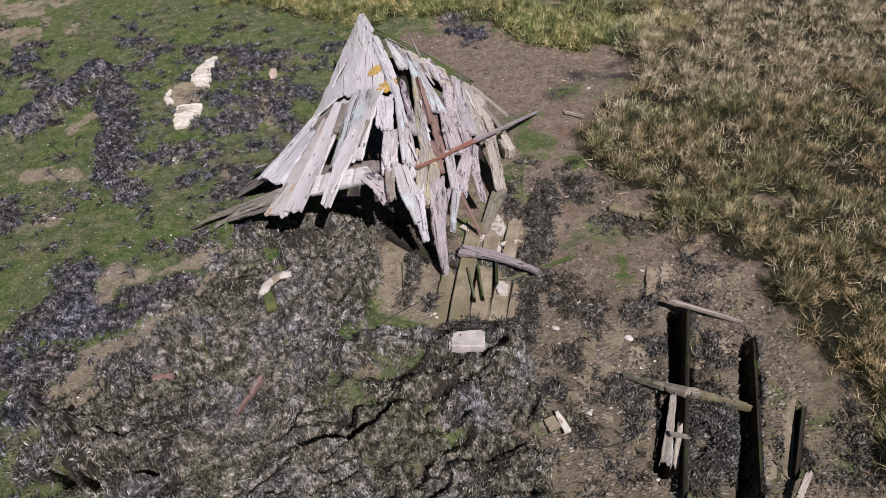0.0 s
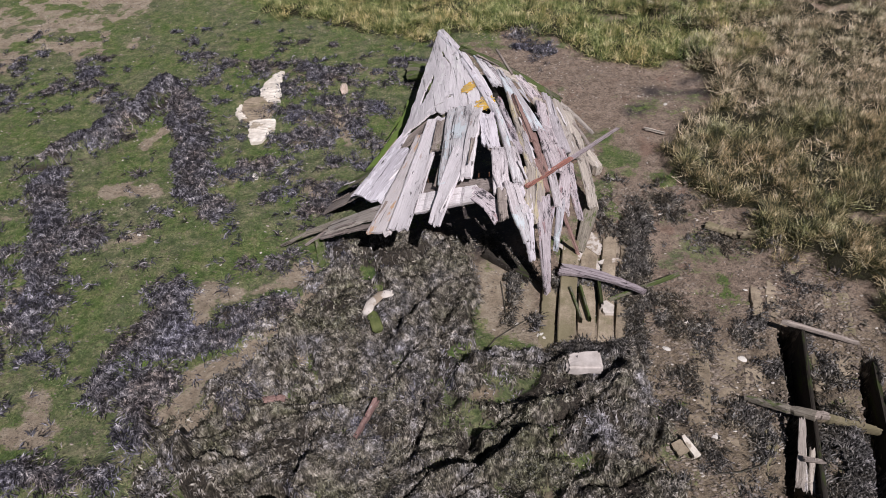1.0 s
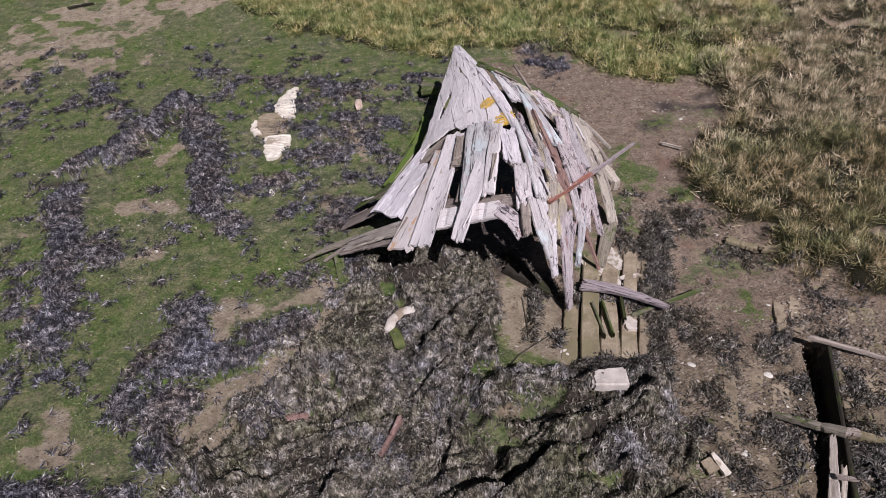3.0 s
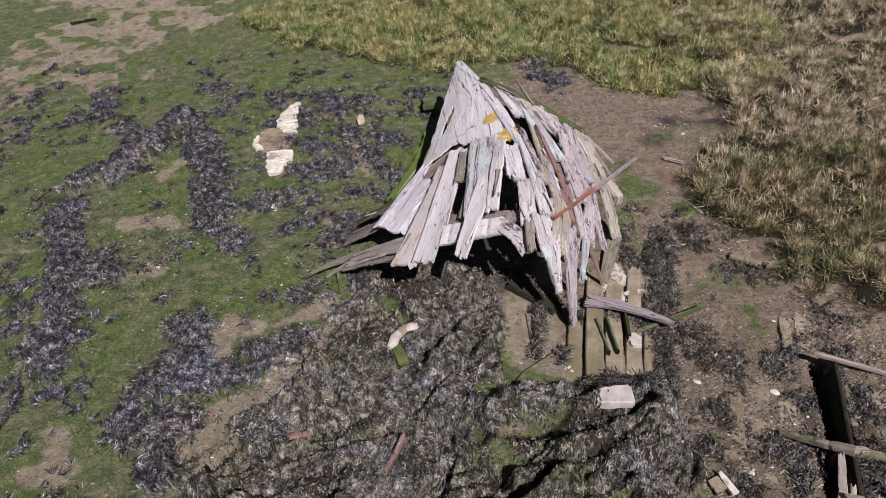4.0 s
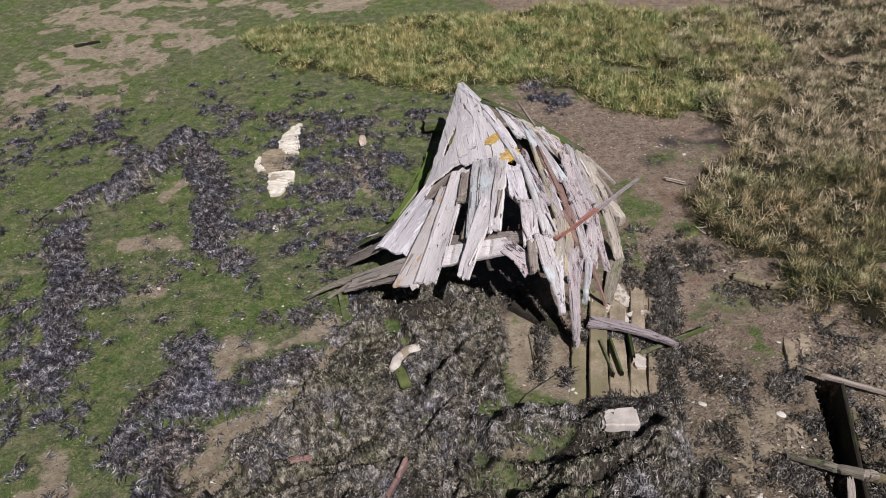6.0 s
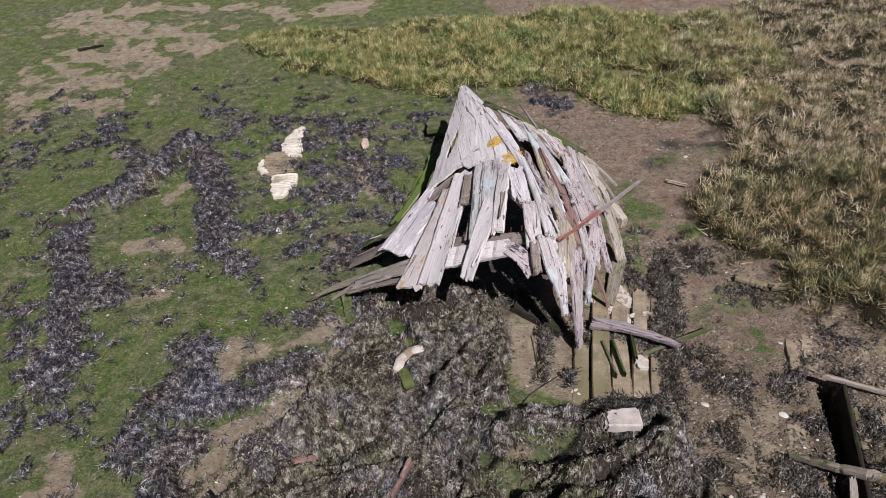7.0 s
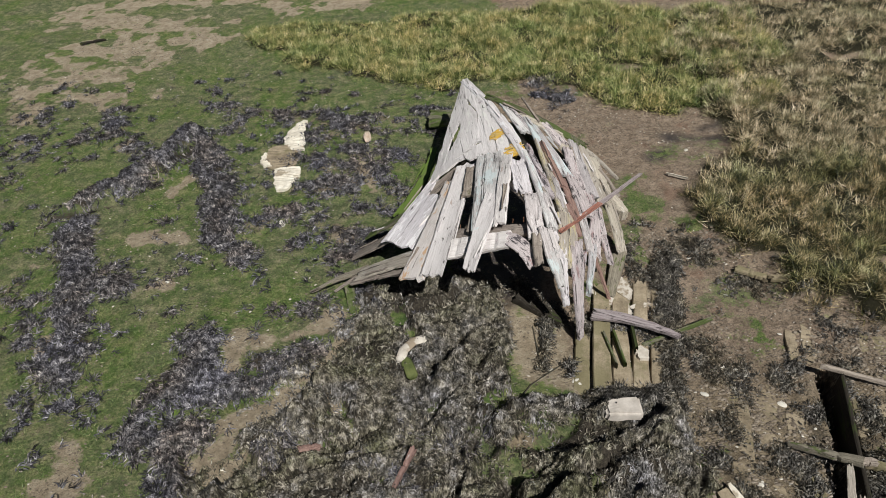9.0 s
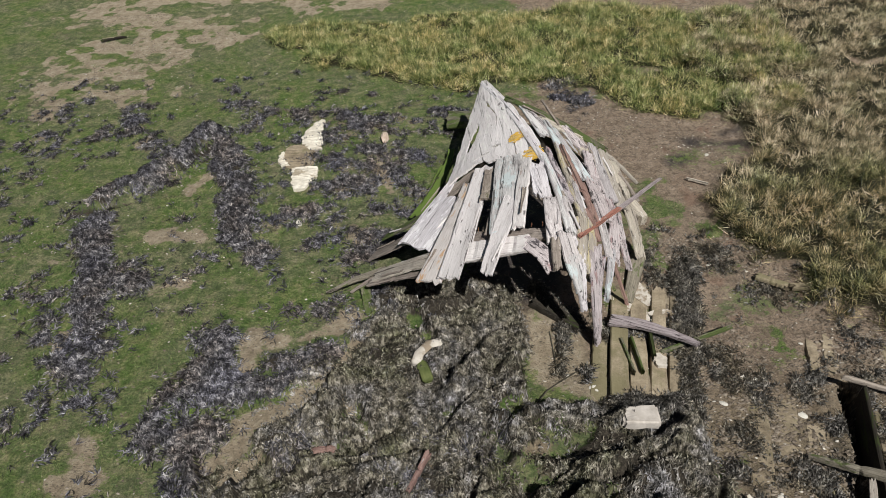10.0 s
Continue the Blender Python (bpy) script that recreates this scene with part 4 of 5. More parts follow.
def board(look_of, a, mid, b, w0, w1, roll, thick=0.028, jag=0.035, name="plank"):
    """One plank of the skin, with a few splinters sprung from its edges."""
    if name == "plank":
        va, vb = Vector(a), Vector(b)
        side = along(a, b, roll).to_3x3() @ Vector((0, 1, 0))
        up = along(a, b, roll).to_3x3() @ Vector((0, 0, 1))
        for _ in range(RNG.choice((0, 1, 1, 2)) if (vb - va).length > 0.5 else 0):
            s0 = RNG.uniform(0.15, 0.7)
            s1 = min(1.02, s0 + RNG.uniform(0.15, 0.4))
            off = RNG.choice((-1, 1)) * (w0 + w1) / 4 * RNG.uniform(0.5, 1.1)
            bow = (Vector(mid) - (va + vb) / 2)
            pa = va.lerp(vb, s0) + side * off + up * 0.016 + bow * 4 * s0 * (1 - s0)
            pb = va.lerp(vb, s1) + side * (off + RNG.uniform(-0.03, 0.03)) + up * RNG.uniform(0.016, 0.035) + bow * 4 * s1 * (1 - s1)
            under(straight("splinter", pa, pb, RNG.uniform(0.02, 0.045), 0.008, WOOD[RNG.choice((look_of, look_of, "rot", "pale"))], roll, 0.010, 0.02, 0.003), wreck)
    if name == "plank" and a[0] > -0.78:
        w0, w1, thick = w0 * RNG.uniform(0.80, 0.98), w1 * RNG.uniform(0.80, 0.98), 0.034
        lift = along(a, b, roll).to_3x3() @ Vector((0, 0, RNG.uniform(-0.02, 0.025)))
        a, mid, b = Vector(a) + lift, Vector(mid) + lift, Vector(b) + lift
    return under(plank(name, a, mid, b, w0, w1, roll, WOOD[look_of], thick, jag), wreck)


# the whole upper sheet of the near side: wide boards weathered into one skin, split and torn at its foot
def skin_panel():
    cols = [[(-1.31, 7.97, 0.98), (-1.42, 7.42, 0.92), (-1.53, 6.96, 0.82), (-1.65, 6.47, 0.72), (-1.77, 6.07, 0.63)],
            [(-1.29, 7.95, 0.99), (-1.20, 7.23, 1.07), (-1.19, 6.69, 1.05), (-1.24, 6.29, 1.02), (-1.28, 5.79, 0.99)],
            [(-1.25, 7.92, 1.01), (-0.96, 6.94, 1.17), (-0.80, 6.39, 1.19), (-0.71, 5.93, 1.19), (-0.64, 5.49, 1.18)]]
    cols = np.array(cols)
    nu, nv = 72, 120
    u, v = np.linspace(0, 1, nu + 1)[None, :], np.linspace(0, 0.97, nv + 1)[:, None]
    foot = np.interp(u, (0, 0.10, 0.13, 0.30, 0.34, 0.42, 0.45, 0.60, 0.72, 0.75, 1), (0.93, 0.91, 0.89, 0.845, 0.82, 0.81, 0.835, 0.815, 0.80, 0.825, 0.775))
    q = v / 0.97 * foot * 4 + 0 * u
    k = np.clip(np.floor(q), 0, 3).astype(int)
    f = (q - k)[..., None]
    line = [c[k] * (1 - f) + c[np.clip(k + 1, 0, 4)] * f for c in cols]
    for _ in range(30):
        line = [np.concatenate([w[:1], (w[:-2] + 2 * w[1:-1] + w[2:]) / 4, w[-1:]], 0) for w in line]
    a = (u + 0 * v)[..., None]
    side = line[2] - line[0]
    p = line[0] * (1 - a) * (1 - 2 * a) + line[1] * 4 * a * (1 - a) + line[2] * a * (2 * a - 1)
    U, V = u + 0 * v, q / 4
    wob = 0.008 * fbm(U * 2.0, V * 2.0, 2.0, 3, 151) + 0.004 * np.clip(fbm(U * 5.0, V * 1.2, 2.0, 2, 153) * 8, 0, 1)
    p[..., 2] += wob + 0.012
    p[..., 0] += 0.012 * fbm(V * 9, V * 0 + 1, 2.0, 3, 155) * (np.abs(U - 0.5) * 2) ** 6
    p[..., 1] += 0.035 * fbm(U * 14, U * 0 + 3, 1.5, 3, 157) * np.clip((v - 0.85) * 8, 0, 1)
    splits = [((0.36, 0.235), (0.43, 0.285), 0.022), ((0.43, 0.285), (0.55, 0.36), 0.008), ((0.55, 0.36), (0.54, 0.46), 0.008), ((0.62, 0.27), (0.76, 0.235), 0.008), ((0.50, 0.70), (0.58, 0.675), 0.012), ((0.22, 0.46), (0.17, 0.66), 0.045), ((0.30, 0.80), (0.48, 0.745), 0.006), ((0.74, 0.79), (0.735, 0.70), 0.006), ((0.30, 0.10), (0.34, 0.19), 0.010)]
    gone = np.zeros((nv, nu), bool)
    cu, cv = (U[1:, 1:] + U[:-1, :-1]) / 2, (V[1:, 1:] + V[:-1, :-1]) / 2
    cu = cu + 0.012 * fbm(cu * 9, cv * 12, 2.0, 2, 159)
    for (ua, va), (ub, vb), w in splits:
        du, dv = ub - ua, vb - va
        t = np.clip(((cu - ua) * du + (cv - va) * dv) / (du * du + dv * dv), 0, 1)
        gone |= np.hypot(cu - ua - t * du, (cv - va - t * dv) * 0.8) < w * (0.55 + 0.45 * np.sin(np.pi * t))
    shape = p.reshape(-1, 3).copy()
    m = along((-1.29, 7.95, 0.99), (-1.11, 5.82, 1.07), 25)
    inv = np.array(m.inverted())
    loc = p.reshape(-1, 3) @ inv[:3, :3].T + inv[:3, 3]
    n = len(loc)
    loc = np.concatenate([loc, loc - (0, 0, 0.024)])
    faces, edges = [], {}
    for i in range(nv):
        for j in range(nu):
            if gone[i, j]:
                continue
            c = i * (nu + 1) + j
            quad = (c, c + nu + 1, c + nu + 2, c + 1)
            faces += [quad, tuple(n + e for e in reversed(quad))]
            for e, g in zip(quad, quad[1:] + quad[:1]):
                if (g, e) in edges:
                    del edges[(g, e)]
                else:
                    edges[(e, g)] = 1
    faces += [(g, e, n + e, n + g) for e, g in edges]
    ob = mesh_object("skin_panel", [tuple(c) for c in loc], faces, WOOD["sheet"])
    ob.matrix_basis = m
    under(ob, wreck, "silver-grey sheet of planking with splits and orange lichen")
    return shape


SKIN = skin_panel()


def lichen(x, y, rx, ry, turn, seed):
    """A thin broken crust that lies on the skin."""
    n, verts, faces = 22, [], []
    for i in range(n + 1):
        for j in range(n + 1):
            u, w = 2 * i / n - 1, 2 * j / n - 1
            px = x + u * rx * math.cos(turn) - w * ry * math.sin(turn)
            py = y + u * rx * math.sin(turn) + w * ry * math.cos(turn)
            near = np.argsort((SKIN[:, 0] - px) ** 2 + (SKIN[:, 1] - py) ** 2)[:4]
            verts.append((px, py, float(SKIN[near, 2].mean()) + 0.010))
    for i in range(n):
        for j in range(n):
            u, w = (2 * i + 1) / n - 1, (2 * j + 1) / n - 1
            if u * u + w * w + 0.9 * noise.noise(Vector((u * 2.6, w * 2.6, seed))) + 0.5 * noise.noise(Vector((u * 7, w * 7, seed))) < 0.75:
                k = i * (n + 1) + j
                faces.append((k, k + n + 1, k + n + 2, k + 1))
    under(mesh_object("lichen_patch", verts, faces, WOOD["lichen"]), wreck, "crust of orange lichen")


lichen(-0.83, 5.99, 0.12, 0.12, 0.5, 1.0)
lichen(-0.98, 6.36, 0.11, 0.08, 0.9, 4.0)

board("rot", (-0.93, 5.67, 1.19), (-0.85, 5.38, 1.19), (-0.79, 5.14, 1.19), 0.096, 0.048, 2)
board("grey", (-0.87, 5.61, 1.24), (-0.86, 5.42, 1.24), (-0.85, 5.25, 1.23), 0.048, 0.076, 2)
board("grey", (-1.31, 7.93, 0.98), (-1.00, 6.83, 1.16), (-0.70, 5.70, 1.20), 0.057, 0.076, 17)
board("grey", (-0.76, 6.03, 1.20), (-0.63, 5.39, 1.17), (-0.51, 4.81, 0.98), 0.067, 0.115, -30)
board("stain", (-1.43, 5.95, 0.87), (-1.66, 5.33, 0.73), (-1.88, 4.76, 0.62), 0.267, 0.267, 16)
board("pale", (-1.31, 6.08, 0.97), (-1.51, 5.36, 0.82), (-1.68, 4.71, 0.71), 0.210, 0.229, 18)
board("grey", (-1.69, 5.97, 0.68), (-1.87, 5.66, 0.61), (-2.05, 5.38, 0.52), 0.344, 0.420, 13)
board("rot", (-1.41, 6.13, 0.87), (-1.58, 6.10, 0.74), (-1.76, 6.05, 0.63), 0.162, 0.191, 7)
board("grey", (-1.67, 6.22, 0.69), (-1.92, 5.84, 0.57), (-2.13, 5.58, 0.44), 0.115, 0.153, 13)
board("algae", (-1.86, 5.86, 0.60), (-2.13, 5.86, 0.43), (-2.44, 5.95, 0.17), 0.143, 0.115, 6)
board("rot", (-2.06, 5.62, 0.49), (-2.30, 5.70, 0.28), (-2.57, 5.80, 0.05), 0.248, 0.172, 2)
board("beige", (-1.90, 5.08, 0.60), (-2.19, 5.19, 0.41), (-2.48, 5.29, 0.21), 0.239, 0.191, 0)
board("rot", (-1.99, 5.00, 0.49), (-2.26, 5.13, 0.33), (-2.54, 5.23, 0.17), 0.076, 0.115, 0)
board("moss", (-2.38, 5.39, 0.20), (-2.68, 5.35, 0.12), (-2.98, 5.23, 0.06), 0.11, 0.02, 0)
board("rot", (-2.44, 5.36, 0.16), (-2.59, 5.31, 0.11), (-2.73, 5.24, 0.05), 0.05, 0.015, 0)
board("blue", (-1.07, 6.03, 1.12), (-1.12, 5.38, 1.11), (-1.16, 4.96, 1.05), 0.286, 0.315, 19)
board("pale", (-1.05, 5.32, 1.15), (-1.21, 4.93, 1.02), (-1.34, 4.61, 0.84), 0.210, 0.134, 16)
board("pale", (-0.91, 5.86, 1.20), (-1.00, 5.24, 1.19), (-1.05, 4.91, 1.12), 0.134, 0.124, 26)
board("rot", (-1.25, 5.95, 1.02), (-1.27, 5.74, 1.00), (-1.30, 5.55, 0.97), 0.153, 0.181, 21)
board("rot", (-1.25, 5.36, 1.02), (-1.29, 5.19, 0.98), (-1.33, 5.03, 0.93), 0.048, 0.048, 19)
board("grey", (-0.82, 5.75, 1.22), (-0.80, 5.47, 1.23), (-0.78, 5.20, 1.23), 0.143, 0.124, -9)
board("ash", (-0.74, 5.23, 1.22), (-0.74, 4.90, 1.21), (-0.73, 4.69, 1.11), 0.153, 0.172, -7)
board("ash", (-0.66, 4.79, 1.14), (-0.63, 4.71, 1.04), (-0.59, 4.64, 0.93), 0.191, 0.210, -21)
board("blue", (-0.61, 4.66, 0.97), (-0.57, 4.59, 0.83), (-0.53, 4.53, 0.68), 0.191, 0.096, -13)
board("rot", (-0.74, 4.70, 1.13), (-0.74, 4.61, 1.05), (-0.73, 4.53, 0.96), 0.096, 0.096, -23)
board("beige", (0.02, 6.60, 0.80), (0.22, 6.57, 0.61), (0.44, 6.65, 0.33), 0.043, 0.057, 5)
board("algae", (-1.04, 7.20, 1.15), (-0.60, 6.74, 1.16), (0.02, 6.60, 0.80), 0.086, 0.124, -6)
board("yellow", (-0.40, 5.10, 0.98), (-0.43, 4.87, 0.89), (-0.44, 4.70, 0.75), 0.411, 0.267, -54)
board("pink", (-0.36, 4.91, 0.83), (-0.35, 4.64, 0.47), (-0.30, 4.53, -0.10), 0.277, 0.067, -41)
board("grey", (-0.51, 4.72, 0.91), (-0.49, 4.59, 0.72), (-0.46, 4.52, 0.46), 0.172, 0.076, -34)
board("pink", (-0.26, 4.94, 0.70), (-0.29, 4.77, 0.61), (-0.30, 4.69, 0.43), 0.201, 0.096, -53)
board("blue", (-0.15, 5.09, 0.63), (-0.20, 4.85, 0.55), (-0.22, 4.76, 0.33), 0.105, 0.067, -54)
board("pink", (0.00, 5.72, 0.63), (-0.08, 5.33, 0.64), (-0.14, 5.03, 0.60), 0.115, 0.210, -50)
board("pink", (0.03, 5.70, 0.60), (0.05, 5.41, 0.49), (0.11, 5.25, 0.28), 0.172, 0.096, -44)
# the far slope
board("blue", (-0.87, 6.94, 1.18), (-0.78, 6.63, 1.18), (-0.68, 6.35, 1.17), 0.057, 0.105, -2)
board("ash", (-0.80, 6.82, 1.18), (-0.67, 6.58, 1.17), (-0.56, 6.39, 1.14), 0.076, 0.124, -8)
board("beige", (-0.69, 6.72, 1.17), (-0.49, 6.56, 1.12), (-0.28, 6.52, 1.01), 0.096, 0.124, -7)
board("blue", (-0.61, 6.63, 1.17), (-0.47, 6.15, 1.10), (-0.33, 5.82, 0.98), 0.134, 0.296, -26)
board("pink", (-0.44, 6.60, 1.10), (-0.36, 6.47, 1.05), (-0.27, 6.37, 0.99), 0.105, 0.172, -20)
board("pink", (-0.68, 6.06, 1.18), (-0.60, 5.64, 1.15), (-0.52, 5.27, 1.11), 0.057, 0.105, -28)
board("rust", (-0.53, 6.16, 1.13), (-0.46, 5.83, 1.07), (-0.41, 5.51, 1.03), 0.057, 0.124, -33)
board("yellow", (-0.58, 6.33, 1.15), (-0.53, 5.94, 1.11), (-0.48, 5.59, 1.08), 0.057, 0.105, -29)
board("yellow", (-0.51, 5.68, 1.10), (-0.47, 5.28, 1.08), (-0.41, 5.02, 0.97), 0.105, 0.153, -41)
board("ash", (-0.59, 5.40, 1.15), (-0.55, 5.02, 1.14), (-0.48, 4.85, 0.97), 0.096, 0.124, -40)
board("ash", (-0.48, 5.59, 1.08), (-0.44, 5.28, 1.05), (-0.38, 5.09, 0.94), 0.086, 0.115, -42)
board("blue", (-0.73, 5.92, 1.21), (-0.65, 5.29, 1.20), (-0.58, 4.84, 1.11), 0.067, 0.105, -26)
board("beige", (-0.29, 6.54, 1.02), (-0.21, 6.32, 0.92), (-0.12, 6.12, 0.81), 0.153, 0.248, -32)
board("pink", (-0.24, 6.31, 0.95), (-0.22, 6.07, 0.89), (-0.19, 5.82, 0.84), 0.143, 0.220, -39)
board("pink", (-0.26, 5.86, 0.90), (-0.21, 5.60, 0.84), (-0.15, 5.40, 0.74), 0.201, 0.325, -44)
board("ash", (-0.14, 6.52, 0.91), (-0.09, 6.19, 0.80), (-0.04, 5.85, 0.70), 0.153, 0.286, -40)
board("beige", (-0.02, 6.54, 0.82), (0.06, 6.23, 0.66), (0.13, 5.91, 0.52), 0.162, 0.258, -40)
board("pink", (-0.15, 6.13, 0.84), (-0.08, 5.90, 0.75), (-0.01, 5.71, 0.64), 0.162, 0.201, -40)
board("beige", (0.12, 6.54, 0.68), (0.17, 6.30, 0.58), (0.22, 6.12, 0.46), 0.181, 0.239, -39)
board("beige", (0.21, 6.14, 0.47), (0.26, 5.81, 0.33), (0.31, 5.58, 0.12), 0.210, 0.191, -40)
board("rust", (-0.37, 5.70, 0.99), (-0.34, 5.41, 0.96), (-0.28, 5.21, 0.86), 0.105, 0.124, -44)
board("rust", (-0.38, 5.26, 0.98), (-0.34, 5.13, 0.91), (-0.31, 5.04, 0.83), 0.115, 0.067, -44)
board("ash", (-0.24, 5.31, 0.83), (-0.22, 5.14, 0.75), (-0.20, 5.00, 0.65), 0.162, 0.105, -47)
board("rot", (0.14, 6.41, 0.63), (0.25, 6.36, 0.49), (0.37, 6.35, 0.31), 0.115, 0.115, -20)
# added black backing, seen only through the gaps, standing in for shade inside
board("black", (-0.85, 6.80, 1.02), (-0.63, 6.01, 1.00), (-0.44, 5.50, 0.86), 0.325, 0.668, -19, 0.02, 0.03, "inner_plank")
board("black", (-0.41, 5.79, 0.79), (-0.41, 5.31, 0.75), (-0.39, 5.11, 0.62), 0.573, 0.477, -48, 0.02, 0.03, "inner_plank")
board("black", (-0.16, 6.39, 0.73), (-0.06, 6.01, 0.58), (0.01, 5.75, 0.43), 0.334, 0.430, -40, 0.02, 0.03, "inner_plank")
# cross timbers behind the open end
board("rot", (-1.53, 5.24, 0.71), (-1.16, 4.98, 0.95), (-0.75, 4.84, 1.09), 0.162, 0.115, 20, 0.05, 0.03, "cross_timber")
board("pale", (-1.61, 5.02, 0.71), (-1.28, 4.90, 0.88), (-0.98, 4.77, 1.04), 0.229, 0.172, 21, 0.06, 0.03, "cross_timber")
board("pink", (-1.05, 4.83, 1.02), (-0.90, 4.71, 1.04), (-0.76, 4.58, 0.92), 0.124, 0.162, 31, 0.04, 0.02, "cross_timber")
for i in range(7):
    s = (i + 0.5) / 7
    at = Vector((-1.45, 5.18, 0.86)).lerp(Vector((-0.79, 4.82, 1.21)), s)
    under(straight("nail", at, at + Vector((RNG.uniform(-0.02, 0.02), -0.01, 0.05)), 0.009, 0.007, NAIL, 0, 0.008, 0.0, 0.0), wreck, "bent rusty nail")
# lower strake covered in slime, and added frames inside, blackened for the shade there
board("slime", (-1.72, 7.77, 0.12), (-1.87, 7.02, 0.12), (-2.13, 6.41, 0.10), 0.08, 0.12, 0)
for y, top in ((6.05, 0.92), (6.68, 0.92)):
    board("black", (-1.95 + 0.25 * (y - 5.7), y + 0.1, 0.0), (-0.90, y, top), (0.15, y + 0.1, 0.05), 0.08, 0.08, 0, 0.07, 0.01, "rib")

# ---- sticks and timbers by the wreck ----
def stick(name, a, b, r0, r1, material, label, category="stick"):
    return tagged(straight(name, a, b, r0 * 2, r1 * 2, material, thick=r0 * 1.6, jag=0.02, nibble=0.002), label, category)


red_stick = thing("painted_stick", (-0.44, 5.11, 0.80), "flat stick, half red paint and half bare grey", "stick")
under(straight("painted_end", (-0.50, 4.84, 1.05), (0.03, 5.68, 0.69), 0.045, 0.055, REDPAINT, thick=0.02), red_stick, "flaking red paint")
under(straight("bare_end", (0.03, 5.68, 0.69), (0.83, 7.04, 0.07), 0.055, 0.04, WOOD["drift"], thick=0.02), red_stick, "bare grey wood")
stick("thin_pole", (-0.16, 5.04, 0.66), (0.11, 4.97, -0.08), 0.018, 0.018, WOOD["rust"], "thin red-brown pole leaning on the wreck", "pole")
stick("batten", (-0.65, 7.05, 1.19), (-0.51, 6.59, 1.15), 0.012, 0.012, WOOD["rot"], "thin splintered batten on the wreck's ridge")
tagged(straight("leaning_post", (0.30, 5.66, 0.05), (0.09, 5.06, -0.06), 0.16, 0.12, WOOD["moss"], thick=0.10), "square post covered in green slime", "post")
tagged(plank("driftwood", (-0.14, 4.72, 0.08), (0.24, 4.59, 0.10), (0.58, 4.38, 0.10), 0.13, 0.05, 10, WOOD["drift"], 0.05, 0.03), "purple-grey driftwood timber lying across the boards", "driftwood")

bm = bmesh.new()
bmesh.ops.create_cube(bm, size=1.0)
bmesh.ops.scale(bm, vec=(0.32, 0.18, 0.11), verts=bm.verts)
bmesh.ops.bevel(bm, geom=bm.edges[:], offset=0.022, segments=3, affect="EDGES")
bmesh.ops.subdivide_edges(bm, edges=[e for e in bm.edges if e.calc_length() > 0.05], cuts=4, use_grid_fill=True)
for vert in bm.verts:
    vert.co += Vector((noise.noise(vert.co * 9), noise.noise(vert.co * 9 + Vector((5, 0, 0))), noise.noise(vert.co * 12))) * 0.012
    vert.co.y *= 1.0 + 0.22 * vert.co.x
me = bpy.data.meshes.new("timber_block")
bm.to_mesh(me)
bm.free()
me.materials.append(CHALK)
timber_block = tagged(new("timber_block", me), "white bleached block of wood lying on seaweed", "block")
timber_block.matrix_basis = pose(-0.11, 3.54, land_at(-0.11, 3.54) + 0.055, -4, 3, 3)


def slab(name, spine, thick, material, label, category, tilt=0.0):
    """A ragged flat sheet along a spine of x, y, width."""
    rng = random.Random(len(name) + int(spine[0][0] * 100))
    left, right = [], []
    fine = []
    for (xa, ya, wa), (xb, yb, wb) in zip(spine, spine[1:]):
        for i in range(5):
            s = i / 5
            fine.append((xa + (xb - xa) * s, ya + (yb - ya) * s, wa + (wb - wa) * s))
    fine.append(spine[-1])
    for i, (x, y, w) in enumerate(fine):
        p, q = fine[max(i - 1, 0)], fine[min(i + 1, len(fine) - 1)]
        d = Vector((q[0] - p[0], q[1] - p[1], 0)).normalized()
        s = Vector((-d.y, d.x, 0))
        c = Vector((x, y, 0))
        left.append(c + s * w * (0.5 + rng.uniform(-0.07, 0.07)))
        right.append(c - s * w * (0.5 + rng.uniform(-0.07, 0.07)))
    x0, y0 = fine[len(fine) // 2][:2]
    z0 = max(land_at(x, y) for x, y, w in fine) + 0.03
    verts = []
    for h in (thick, 0):
        for l, r in zip(left, right):
            for p in (l, r):
                verts.append((p.x - x0, p.y - y0, h + (p.x - x0) * tilt))
    n = 2 * len(left)
    faces = []
    for i in range(len(left) - 1):
        a = 2 * i
        faces += [(a, a + 1, a + 3, a + 2), (n + a, n + a + 2, n + a + 3, n + a + 1), (a, a + 2, n + a + 2, n + a), (a + 1, n + a + 1, n + a + 3, a + 3)]
    faces += [(0, n, n + 1, 1), (n - 2, n - 1, 2 * n - 1, 2 * n - 2)]
    ob = mesh_object(name, verts, faces, material)
    ob.matrix_basis = pose(x0, y0, z0)
    return tagged(ob, label, category)


